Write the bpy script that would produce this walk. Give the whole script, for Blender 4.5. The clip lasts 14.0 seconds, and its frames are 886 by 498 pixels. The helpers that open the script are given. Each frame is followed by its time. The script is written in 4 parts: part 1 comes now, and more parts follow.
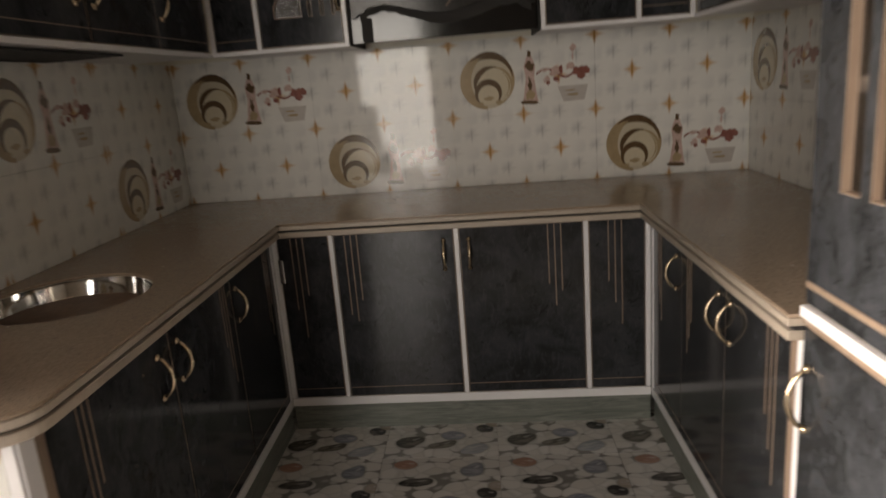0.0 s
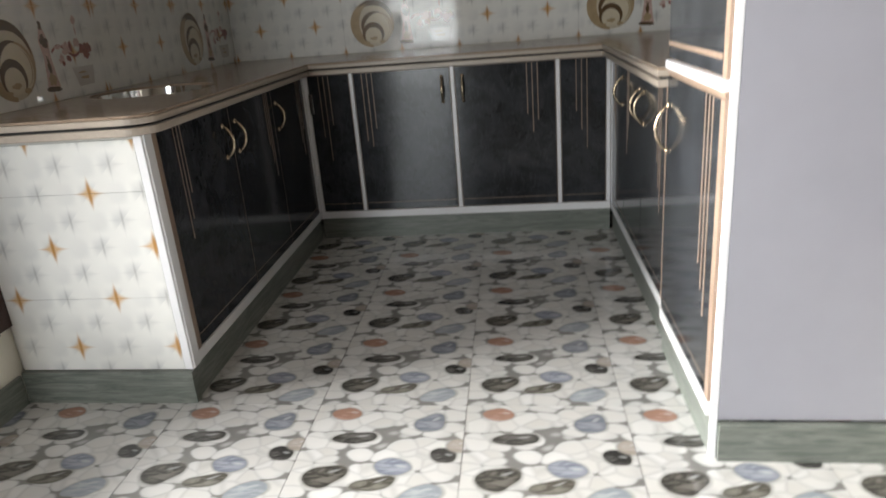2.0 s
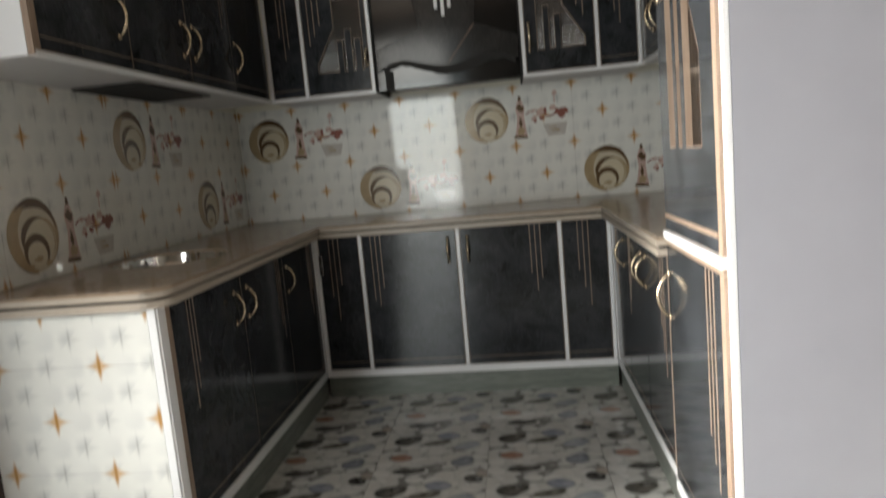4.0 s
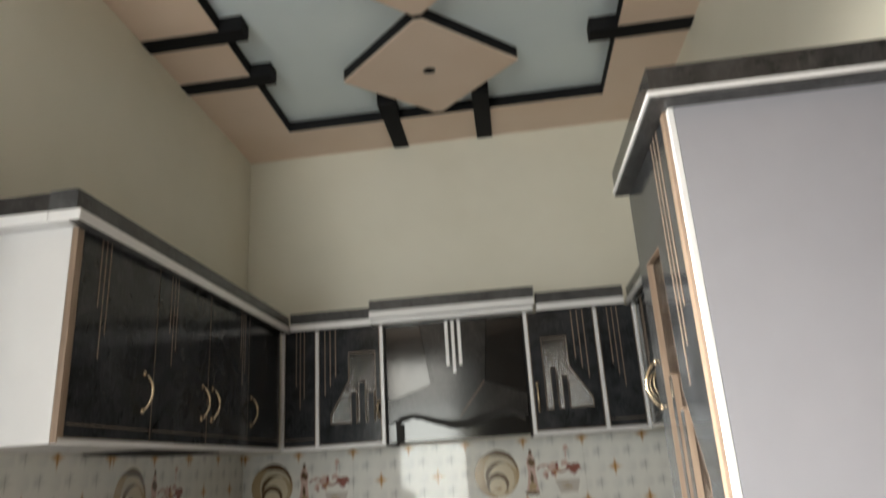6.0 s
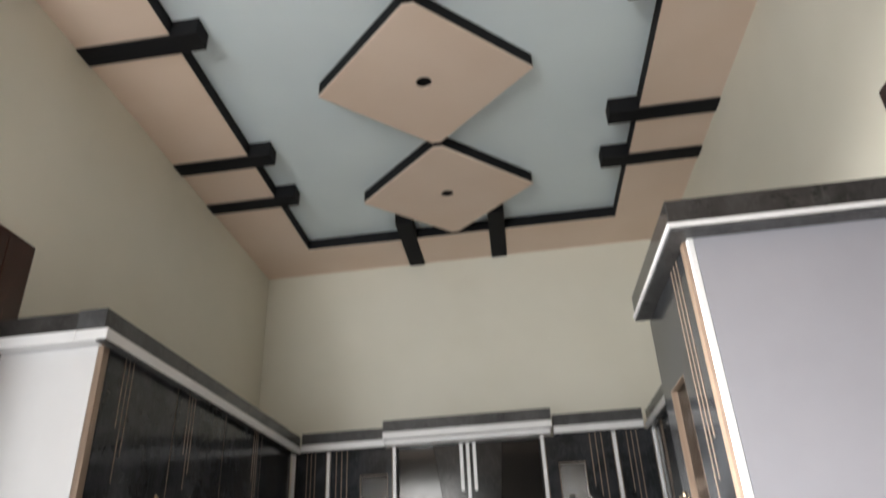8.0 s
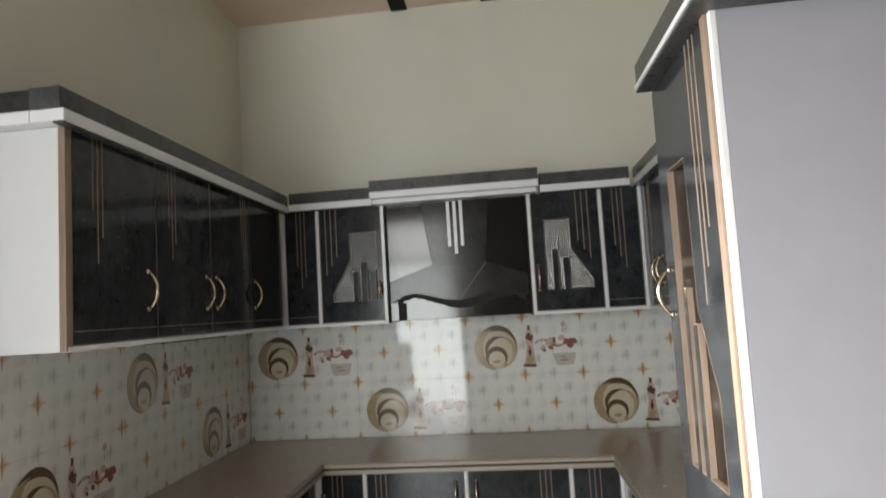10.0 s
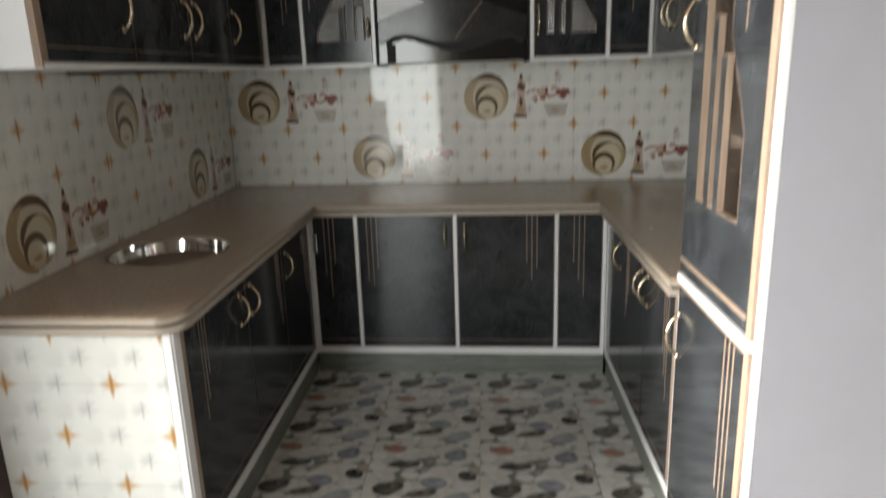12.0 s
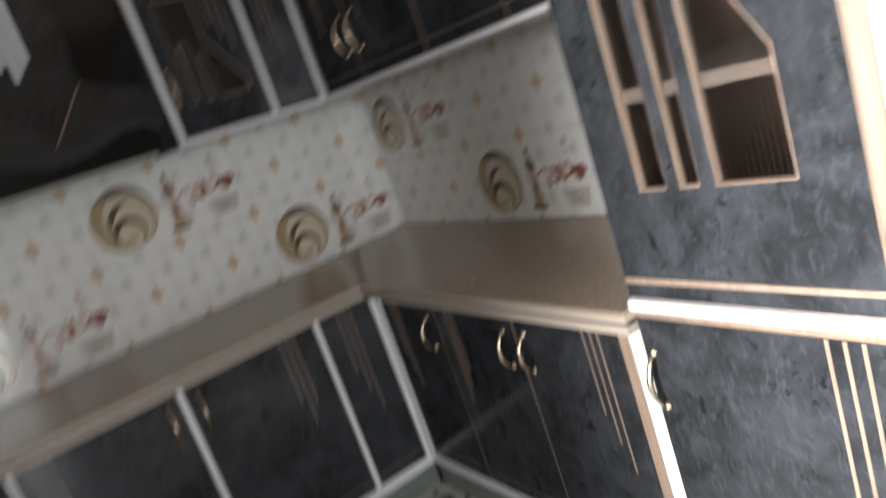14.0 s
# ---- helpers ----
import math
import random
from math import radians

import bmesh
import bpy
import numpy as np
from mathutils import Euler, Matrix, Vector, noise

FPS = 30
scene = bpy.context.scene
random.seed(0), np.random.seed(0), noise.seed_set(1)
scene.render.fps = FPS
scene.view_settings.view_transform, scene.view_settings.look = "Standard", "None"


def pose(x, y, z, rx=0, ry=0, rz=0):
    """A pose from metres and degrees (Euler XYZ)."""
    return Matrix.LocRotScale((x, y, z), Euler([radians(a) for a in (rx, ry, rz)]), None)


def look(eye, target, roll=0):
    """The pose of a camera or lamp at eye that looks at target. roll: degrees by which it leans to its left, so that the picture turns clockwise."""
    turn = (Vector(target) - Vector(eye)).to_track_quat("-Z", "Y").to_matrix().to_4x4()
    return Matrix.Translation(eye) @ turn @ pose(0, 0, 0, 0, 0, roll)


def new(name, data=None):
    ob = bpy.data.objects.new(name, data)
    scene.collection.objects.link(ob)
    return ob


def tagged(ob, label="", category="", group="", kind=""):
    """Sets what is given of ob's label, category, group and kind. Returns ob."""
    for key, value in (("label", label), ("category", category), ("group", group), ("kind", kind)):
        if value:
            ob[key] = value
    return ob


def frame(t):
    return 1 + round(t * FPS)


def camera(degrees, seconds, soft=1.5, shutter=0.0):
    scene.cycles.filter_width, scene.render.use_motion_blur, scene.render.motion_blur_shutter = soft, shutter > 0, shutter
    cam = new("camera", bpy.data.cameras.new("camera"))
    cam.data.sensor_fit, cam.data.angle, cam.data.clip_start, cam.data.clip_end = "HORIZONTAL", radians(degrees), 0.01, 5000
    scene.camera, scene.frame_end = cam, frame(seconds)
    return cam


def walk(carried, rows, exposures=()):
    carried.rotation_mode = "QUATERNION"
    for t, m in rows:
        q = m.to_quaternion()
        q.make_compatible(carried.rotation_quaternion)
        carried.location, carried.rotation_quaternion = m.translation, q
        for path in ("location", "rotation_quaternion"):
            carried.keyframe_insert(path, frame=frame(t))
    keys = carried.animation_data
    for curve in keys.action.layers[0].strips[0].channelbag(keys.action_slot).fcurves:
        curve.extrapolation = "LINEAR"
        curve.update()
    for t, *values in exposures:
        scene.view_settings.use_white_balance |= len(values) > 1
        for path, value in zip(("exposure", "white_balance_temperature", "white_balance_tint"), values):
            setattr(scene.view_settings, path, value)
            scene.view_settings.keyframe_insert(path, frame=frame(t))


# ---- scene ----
cam = camera(66.2, 14.0, soft=1.7, shutter=0.75)
PATH = [
    (0, (0.198, -2.581, 1.410), (0.009, -0.649, 0.928), -4.5),
    (0.3, (0.256, -2.766, 1.409), (0.033, -0.827, 0.972), -3.6),
    (0.5, (0.269, -2.912, 1.393), (0.059, -0.975, 0.942), -4.8),
    (1, (0.329, -3.216, 1.359), (0.077, -1.296, 0.858), -3.7),
    (1.5, (0.438, -3.333, 1.187), (0.124, -1.447, 0.600), -2.0),
    (2, (0.402, -3.324, 1.116), (0.114, -1.461, 0.447), -4.7),
    (2.2, (0.378, -3.319, 1.110), (0.092, -1.464, 0.420), -5.8),
    (4.3, (0.411, -3.331, 1.234), (0.125, -1.357, 1.083), -5.1),
    (4.5, (0.414, -3.340, 1.267), (0.129, -1.362, 1.190), -5.1),
    (5, (0.425, -3.361, 1.355), (0.168, -1.382, 1.493), -4.8),
    (5.5, (0.400, -3.390, 1.432), (0.160, -1.437, 1.789), -4.2),
    (6, (0.425, -3.374, 1.452), (0.188, -1.483, 2.058), -3.5),
    (6.5, (0.433, -3.382, 1.480), (0.198, -1.575, 2.305), -2.5),
    (7, (0.425, -3.411, 1.518), (0.183, -1.701, 2.527), -2.2),
    (7.5, (0.411, -3.426, 1.523), (0.181, -1.739, 2.573), -2.4),
    (8, (0.389, -3.416, 1.475), (0.161, -1.651, 2.387), -2.8),
    (8.5, (0.393, -3.421, 1.488), (0.137, -1.573, 2.208), -2.3),
    (8.7, (0.395, -3.404, 1.502), (0.117, -1.521, 2.115), -2.8),
    (10.8, (0.305, -3.334, 1.671), (0.107, -1.345, 1.600), -2.6),
    (11, (0.285, -3.333, 1.662), (0.093, -1.348, 1.505), -2.2),
    (11.5, (0.282, -3.307, 1.599), (0.086, -1.344, 1.268), -2.1),
    (12, (0.253, -3.277, 1.534), (0.068, -1.351, 1.029), -1.8),
    (12.5, (0.214, -3.100, 1.444), (0.032, -1.223, 0.779), -2.7),
    (12.8, (0.232, -2.888, 1.419), (0.090, -0.978, 0.843), -2.9),
    (13, (0.192, -2.764, 1.410), (0.216, -0.830, 0.901), 0.8),
    (13.2, (0.093, -2.659, 1.429), (0.284, -0.746, 0.879), 0.4),
    (13.5, (0.003, -2.483, 1.392), (0.415, -0.587, 0.908), -3.9),
    (13.7, (-0.122, -2.358, 1.431), (0.572, -0.573, 0.854), -10.1),
    (14, (-0.217, -2.281, 1.484), (0.756, -0.592, 1.037), -18.9),
]
EXPOSURES = [
    (0.0, -0.36, 7800, 16), (0.5, -0.18, 6000, 9), (1.0, 0.04, 6100, 9), (1.5, 0.10, 6300, 9), (2.0, -0.04, 6500, 9),
    (4.5, 0.0, 6800, 6), (5.5, 0.24, 7000, 6), (7.5, 0.70, 6650, 10), (8.7, 0.46, 6600, 9), (11.0, 0.30, 6600, 6), (12.5, 0.0, 6800, 7),
    (13.0, -0.17, 6800, 11), (13.5, 0.16, 6600, 10), (14.0, 0.20, 6400, 11),
]
walk(cam, [(t, look(eye, target, roll)) for t, eye, target, roll in PATH], EXPOSURES)

# ---- world and light ----
world = bpy.data.worlds.new("world")
scene.world = world
world.use_nodes = True
_nt = world.node_tree
_sky = _nt.nodes.new("ShaderNodeTexSky")
_sky.sky_type, _sky.sun_disc = "NISHITA", False
_sky.sun_elevation, _sky.sun_rotation = radians(48), radians(200)
_nt.links.new(_sky.outputs[0], _nt.nodes["Background"].inputs[0])
_nt.nodes["Background"].inputs[1].default_value = 0.12


def area_lamp(name, where, target, sx, sy, power, colour):
    la = bpy.data.lights.new(name, "AREA")
    la.shape, la.size, la.size_y, la.energy, la.color = "RECTANGLE", sx, sy, power, colour
    ob = new(name, la)
    ob.matrix_world = look(where, target)
    return ob


# daylight through the doorway of the hall behind the walker, and an added side source in the hall
DAY = (1.0, 0.985, 0.96)
SKYLIT = (0.93, 0.98, 1.0)
area_lamp("door_daylight", (-1.42, -7.03, 1.21), (-1.42, -5.0, 0.85), 1.10, 2.40, 112, SKYLIT)
area_lamp("transom_daylight", (-1.42, -7.03, 2.78), (-1.42, 0, 2.95), 1.10, 0.60, 20, DAY)
# unseen side opening, added to brighten the front floor and tall cabinet
hall_lamp = area_lamp("hall_fill_light", (-2.73, -4.30, 1.50), (-1.3, -4.0, 0.0), 2.1, 2.2, 78, DAY)
hall_lamp.data.spread = radians(120)
kitchen_lamp = area_lamp("kitchen_window_daylight", (-1.47, -2.08, 1.32), (0, -2.03, 1.00), 0.56, 1.9, 41, DAY)
kitchen_lamp.data.spread = radians(55)
sun = bpy.data.lights.new("sun", "SUN")
sun.energy, sun.angle, sun.color = 2.5, radians(0.5), (1.0, 0.95, 0.88)
sun_ob = new("sun", sun)
sun_ob.matrix_world = look((0, 0, 12), (-3, 6.5, 4))

# ---- materials ----


class Mat:
    """A node material; small helpers to wire it."""

    def __init__(self, name, rough=0.5, metal=0.0, coat=0.0):
        self.m = bpy.data.materials.new(name)
        self.m.use_nodes = True
        self.nt = self.m.node_tree
        self.b = self.nt.nodes["Principled BSDF"]
        self.b.inputs["Roughness"].default_value = rough
        self.b.inputs["Metallic"].default_value = metal
        self.b.inputs["Coat Weight"].default_value = coat
        self.b.inputs["Coat Roughness"].default_value = 0.06

    def n(self, kind, **kw):
        node = self.nt.nodes.new("ShaderNode" + kind)
        for k, v in kw.items():
            if k == "operation":
                node.operation = v
            elif k == "feature":
                node.feature = v
            elif k == "blend":
                node.blend_type = v
            elif k == "data":
                node.data_type = v
        return node

    def put(self, sock, v):
        if isinstance(v, bpy.types.NodeSocket):
            self.nt.links.new(v, sock)
        elif isinstance(v, tuple) and len(v) == 3 and sock.type == "RGBA":
            sock.default_value = (*v, 1)
        else:
            sock.default_value = v

    def math(self, op, a, b=0.0, c=None):
        node = self.n("Math", operation=op)
        self.put(node.inputs[0], a)
        self.put(node.inputs[1], b)
        if c is not None:
            self.put(node.inputs[2], c)
        return node.outputs[0]

    def vmath(self, op, a, b=(0, 0, 0)):
        node = self.n("VectorMath", operation=op)
        self.put(node.inputs[0], a)
        self.put(node.inputs[1], b)
        return node.outputs["Value"] if op in ("LENGTH", "DOT_PRODUCT") else node.outputs[0]

    def mix(self, f, a, b):
        node = self.n("MixRGB")
        self.put(node.inputs[0], f)
        self.put(node.inputs[1], a)
        self.put(node.inputs[2], b)
        return node.outputs[0]

    def step(self, v, lo, hi, a=0.0, b=1.0):
        node = self.n("MapRange")
        node.interpolation_type = "SMOOTHSTEP"
        self.put(node.inputs[0], v)
        for i, x in enumerate((lo, hi, a, b)):
            node.inputs[1 + i].default_value = x
        return node.outputs[0]

    def coord(self, which="Object", scale=None):
        out = self.n("TexCoord").outputs[which]
        return self.vmath("MULTIPLY", out, scale) if scale else out

    def noise(self, vec, scale, detail=4.0, rough=0.6, dist=0.0):
        node = self.n("TexNoise")
        self.put(node.inputs["Vector"], vec)
        node.inputs["Scale"].default_value = scale
        node.inputs["Detail"].default_value = detail
        node.inputs["Roughness"].default_value = rough
        node.inputs["Distortion"].default_value = dist
        return node.outputs["Fac"]

    def voronoi(self, vec, scale, feature="F1", rnd=1.0):
        node = self.n("TexVoronoi", feature=feature)
        self.put(node.inputs["Vector"], vec)
        node.inputs["Scale"].default_value = scale
        node.inputs["Randomness"].default_value = rnd
        return node

    def sep(self, vec):
        node = self.n("SeparateXYZ")
        self.put(node.inputs[0], vec)
        return node.outputs

    def world_pos(self):
        return self.n("NewGeometry").outputs["Position"]

    def colour(self, c):
        self.put(self.b.inputs["Base Color"], c)
        return self

    def rough(self, v):
        self.put(self.b.inputs["Roughness"], v)
        return self

    def bump(self, h, strength=0.2, dist=0.002):
        node = self.n("Bump")
        node.inputs["Strength"].default_value = strength
        node.inputs["Distance"].default_value = dist
        self.put(node.inputs["Height"], h)
        self.nt.links.new(node.outputs[0], self.b.inputs["Normal"])
        return self


def plaster(name, a, b, rough=0.55):
    m = Mat(name, rough)
    p = m.world_pos()
    big, fine = m.noise(p, 1.3, 3), m.noise(p, 140, 2)
    m.colour(m.mix(m.step(big, 0.3, 0.7), a, b))
    m.bump(m.math("ADD", fine, m.math("MULTIPLY", m.noise(p, 9, 3), 1.5)), 0.12, 0.0015)
    return m.m


WALL = plaster("cream_wall_paint", (0.73, 0.705, 0.61), (0.78, 0.755, 0.665))
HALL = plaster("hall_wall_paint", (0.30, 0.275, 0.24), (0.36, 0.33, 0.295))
PEACH = plaster("peach_ceiling_paint", (0.74, 0.58, 0.47), (0.78, 0.63, 0.53))
BLUE = plaster("pale_blue_ceiling_paint", (0.71, 0.80, 0.85), (0.75, 0.84, 0.88))
BLACK = plaster("black_ceiling_paint", (0.008, 0.008, 0.009), (0.013, 0.013, 0.015), 0.75)
BLACK.node_tree.nodes["Principled BSDF"].inputs["Specular IOR Level"].default_value = 0.2


def laminate(name, dark, light, spot, rough=0.16, scale=1.0):
    """Slate-look glossy laminate: cloudy ground, pale smears, sparse dark patches and curved strokes."""
    m = Mat(name, rough)
    m.b.inputs["Specular IOR Level"].default_value = 0.22
    p = m.world_pos()
    cloud = m.noise(p, 7.5 * scale, 5, 0.6, 0.8)
    smear = m.noise(m.vmath("MULTIPLY", p, (44, 44, 17)), 1.0, 4, 0.6, 1.6)
    patch = m.noise(m.vmath("MULTIPLY", p, (19, 19, 15)), 1.0, 5, 0.62, 1.5)
    area = m.noise(p, 5.0, 3, 0.5, 0.4)
    crack = m.noise(m.vmath("MULTIPLY", p, (11, 11, 16)), 1.0, 3, 0.5, 2.6)
    base = m.mix(m.step(cloud, 0.30, 0.70), dark, light)
    base = m.mix(m.step(smear, 0.50, 0.68, 0.0, 0.45), base, tuple(1.45 * c for c in light))
    base = m.mix(m.step(smear, 0.44, 0.30, 0.0, 0.40), base, dark)
    line = m.step(m.math("ABSOLUTE", m.math("SUBTRACT", crack, 0.5)), 0.0, 0.014, 1.0, 0.0)
    base = m.mix(m.math("MULTIPLY", line, m.step(area, 0.50, 0.62, 0.0, 0.55)), base, spot)
    base = m.mix(m.math("MULTIPLY", m.step(patch, 0.585, 0.645), m.step(area, 0.42, 0.56, 0.0, 0.8)), base, spot)
    m.colour(base)
    m.rough(m.math("MULTIPLY_ADD", m.noise(p, 16, 3), 0.08, rough - 0.03))
    m.bump(smear, 0.04, 0.001)
    return m.m


SLATE = laminate("slate_laminate", (0.017, 0.018, 0.0195), (0.040, 0.043, 0.0485), (0.007, 0.007, 0.008), 0.11)
CORNICE = laminate("cornice_laminate", (0.055, 0.056, 0.058), (0.085, 0.086, 0.09), (0.03, 0.03, 0.032), 0.22)


HOODSLATE = laminate("hood_slate_laminate", (0.018, 0.017, 0.017), (0.036, 0.035, 0.034), (0.010, 0.010, 0.010), 0.11)
GLOSSBAND = laminate("glossy_dark_band", (0.030, 0.028, 0.027), (0.052, 0.050, 0.050), (0.015, 0.014, 0.014), 0.07)


def wood(name, a, b, rough=0.4):
    m = Mat(name, rough)
    p = m.vmath("MULTIPLY", m.world_pos(), (60, 60, 4))
    g = m.noise(p, 1.0, 6, 0.65, 0.8)
    m.colour(m.mix(m.step(g, 0.3, 0.7), a, b))
    m.bump(g, 0.15, 0.001)
    return m.m


EDGE = wood("pale_wood_edging", (0.21, 0.145, 0.105), (0.29, 0.212, 0.16))
INNER = wood("brown_cabinet_inside", (0.11, 0.065, 0.042), (0.17, 0.105, 0.07), 0.5)
BROWN = wood("dark_red_brown_wood", (0.024, 0.008, 0.006), (0.044, 0.015, 0.010), 0.26)


def plain(name, c, rough=0.4, metal=0.0, vary=0.06, scale=8.0, coat=0.0):
    m = Mat(name, rough, metal, coat)
    p = m.world_pos()
    lo = tuple(max(0.0, x * (1 - vary)) for x in c)
    hi = tuple(x * (1 + vary) for x in c)
    m.colour(m.mix(m.noise(p, scale, 5), lo, hi))
    m.rough(m.math("MULTIPLY_ADD", m.noise(p, scale * 4, 3), 0.12, rough - 0.06))
    m.bump(m.noise(p, 220, 2), 0.04, 0.0006)
    return m.m


WHITE = plain("white_plastic_trim", (0.78, 0.78, 0.80), 0.3)
MELAMINE = plain("white_melamine_board", (0.50, 0.495, 0.51), 0.35)
ENDBOARD = plain("glossy_white_end_board", (0.72, 0.715, 0.73), 0.16, coat=0.4, vary=0.10, scale=3.0)
LILAC = plain("pale_grey_lilac_board", (0.32, 0.32, 0.36), 0.45)
GOLD = plain("worn_brass", (0.62, 0.50, 0.36), 0.22, 1.0)
STEEL = plain("brushed_steel", (0.46, 0.45, 0.44), 0.17, 1.0)
SINKSTEEL = plain("polished_sink_steel", (0.62, 0.61, 0.59), 0.075, 1.0)
WHITEGROUT = plain("white_grout", (0.62, 0.61, 0.58), 0.8)
PRINT_PALE = plain("printed_pale", (0.58, 0.52, 0.40), 0.12, vary=0.1, scale=30)
GROUT = plain("grey_grout", (0.36, 0.35, 0.33), 0.8)
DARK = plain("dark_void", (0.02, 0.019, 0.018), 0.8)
BLACKGLASS = plain("black_hood_glass", (0.006, 0.0062, 0.0065), 0.09)
BLACKGLASS.node_tree.nodes["Principled BSDF"].inputs["Specular IOR Level"].default_value = 0.4


def granite():
    m = Mat("brown_granite", 0.3, coat=0.2)
    p = m.world_pos()
    sp = m.voronoi(p, 260).outputs["Color"]
    v = m.sep(sp)[0]
    c = m.mix(m.step(v, 0.1, 0.9), (0.26, 0.19, 0.135), (0.37, 0.28, 0.21))
    c = m.mix(m.step(m.noise(p, 3.0, 4), 0.3, 0.7, 0.0, 0.5), c, (0.30, 0.225, 0.165))
    c = m.mix(m.step(m.noise(p, 120, 3), 0.62, 0.72, 0.0, 0.7), c, (0.06, 0.045, 0.04))
    m.colour(c)
    m.rough(m.math("MULTIPLY_ADD", m.noise(p, 25, 3), 0.18, 0.14))
    m.bump(v, 0.05, 0.0005)
    return m.m


GRANITE = granite()
# polished granite edge; the light it reflects is put into a paler colour
SHEEN_EDGE = plain("granite_edge_sheen", (0.42, 0.36, 0.30), 0.35, vary=0.15, scale=90)


def plinth_stone():
    m = Mat("grey_green_skirting_tile", 0.35)
    p = m.world_pos()
    g = m.noise(m.vmath("MULTIPLY", p, (5, 5, 55)), 1.0, 6, 0.65, 1.5)
    c = m.mix(m.step(g, 0.3, 0.7), (0.10, 0.115, 0.10), (0.22, 0.235, 0.21))
    m.colour(c)
    m.rough(m.math("MULTIPLY_ADD", g, 0.2, 0.28))
    m.bump(g, 0.1, 0.001)
    return m.m


PLINTH = plinth_stone()


def star_tile(name):
    """Glossy white tile with printed pillows; grey four-point stars, every other one orange."""
    m = Mat(name, 0.045, coat=0.0)
    m.b.inputs["Specular IOR Level"].default_value = 0.30
    uv = m.sep(m.coord("UV"))
    p, q = m.math("DIVIDE", uv[0], 0.0825), m.math("DIVIDE", uv[1], 0.0825)
    s = m.math("MULTIPLY", m.math("ADD", p, q), 0.5)
    t = m.math("MULTIPLY", m.math("SUBTRACT", p, q), 0.5)
    rs, rt = m.math("FLOOR", m.math("ADD", s, 0.5)), m.math("FLOOR", m.math("ADD", t, 0.5))
    ds, dt = m.math("SUBTRACT", s, rs), m.math("SUBTRACT", t, rt)
    dp, dq = m.math("ADD", ds, dt), m.math("SUBTRACT", ds, dt)
    ap, aq = m.math("ABSOLUTE", dp), m.math("ABSOLUTE", dq)
    arm = m.math("ADD", m.math("SQRT", ap), m.math("SQRT", aq))
    even_s = m.math("LESS_THAN", m.math("FLOORED_MODULO", rs, 2.0), 0.5)
    even_t = m.math("LESS_THAN", m.math("FLOORED_MODULO", rt, 2.0), 0.5)
    orange = m.math("MULTIPLY", even_s, even_t)
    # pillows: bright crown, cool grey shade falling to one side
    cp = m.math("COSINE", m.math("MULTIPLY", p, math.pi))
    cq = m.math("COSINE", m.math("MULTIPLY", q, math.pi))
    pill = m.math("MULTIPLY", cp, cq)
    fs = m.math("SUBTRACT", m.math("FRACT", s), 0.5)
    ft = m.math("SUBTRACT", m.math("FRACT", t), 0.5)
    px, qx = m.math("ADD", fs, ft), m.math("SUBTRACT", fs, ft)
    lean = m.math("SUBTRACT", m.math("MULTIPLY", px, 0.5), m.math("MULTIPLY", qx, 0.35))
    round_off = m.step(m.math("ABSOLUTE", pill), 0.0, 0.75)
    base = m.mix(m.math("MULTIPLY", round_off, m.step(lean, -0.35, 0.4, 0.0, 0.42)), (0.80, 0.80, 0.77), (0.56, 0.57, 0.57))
    # pale grey star with a fine upright dash where four pillows meet
    taper = m.step(aq, 0.05, 0.44, 1.0, 0.0)
    dash = m.math("MULTIPLY", m.step(ap, 0.01, 0.065, 1.0, 0.0), taper)
    base = m.mix(m.step(arm, 0.45, 1.0, 0.34, 0.0), base, (0.44, 0.45, 0.45))
    base = m.mix(m.math("MULTIPLY", dash, 0.42), base, (0.28, 0.28, 0.27))
    # every fourth one is an amber star with long upright arms
    gold = m.math("MULTIPLY", m.step(arm, 0.55, 0.95, 1.0, 0.0), orange)
    base = m.mix(m.math("MULTIPLY", gold, 0.7), base, (0.62, 0.34, 0.09))
    long_arm = m.math("MULTIPLY", m.math("MULTIPLY", m.step(ap, 0.02, 0.10, 1.0, 0.0), m.step(aq, 0.1, 0.62, 1.0, 0.0)), orange)
    base = m.mix(m.math("MULTIPLY", long_arm, 0.8), base, (0.40, 0.19, 0.045))
    big = m.noise(m.world_pos(), 2.5, 3)
    base = m.mix(m.step(big, 0.4, 0.75, 0.0, 0.12), base, (0.55, 0.52, 0.47))
    m.colour(base)
    m.bump(m.math("MULTIPLY", pill, -1.0), 0.008, 0.001)
    return m.m


STAR = star_tile("star_wall_tile")
PRINT_CREAM = plain("printed_cream", (0.64, 0.57, 0.43), 0.14, vary=0.12, scale=30, coat=0.3)
PRINT_TAN = plain("printed_tan", (0.40, 0.30, 0.18), 0.14, vary=0.3, scale=25, coat=0.3)
PRINT_BROWN = plain("printed_brown", (0.12, 0.075, 0.04), 0.14, vary=0.35, scale=40, coat=0.3)
PRINT_RED = plain("printed_red", (0.27, 0.105, 0.085), 0.14, vary=0.5, scale=60, coat=0.3)
PRINT_ROSE = plain("printed_rose", (0.58, 0.42, 0.375), 0.14, vary=0.4, scale=60, coat=0.3)
PRINT_GREY = plain("printed_grey", (0.55, 0.52, 0.49), 0.14, vary=0.15, scale=40, coat=0.3)


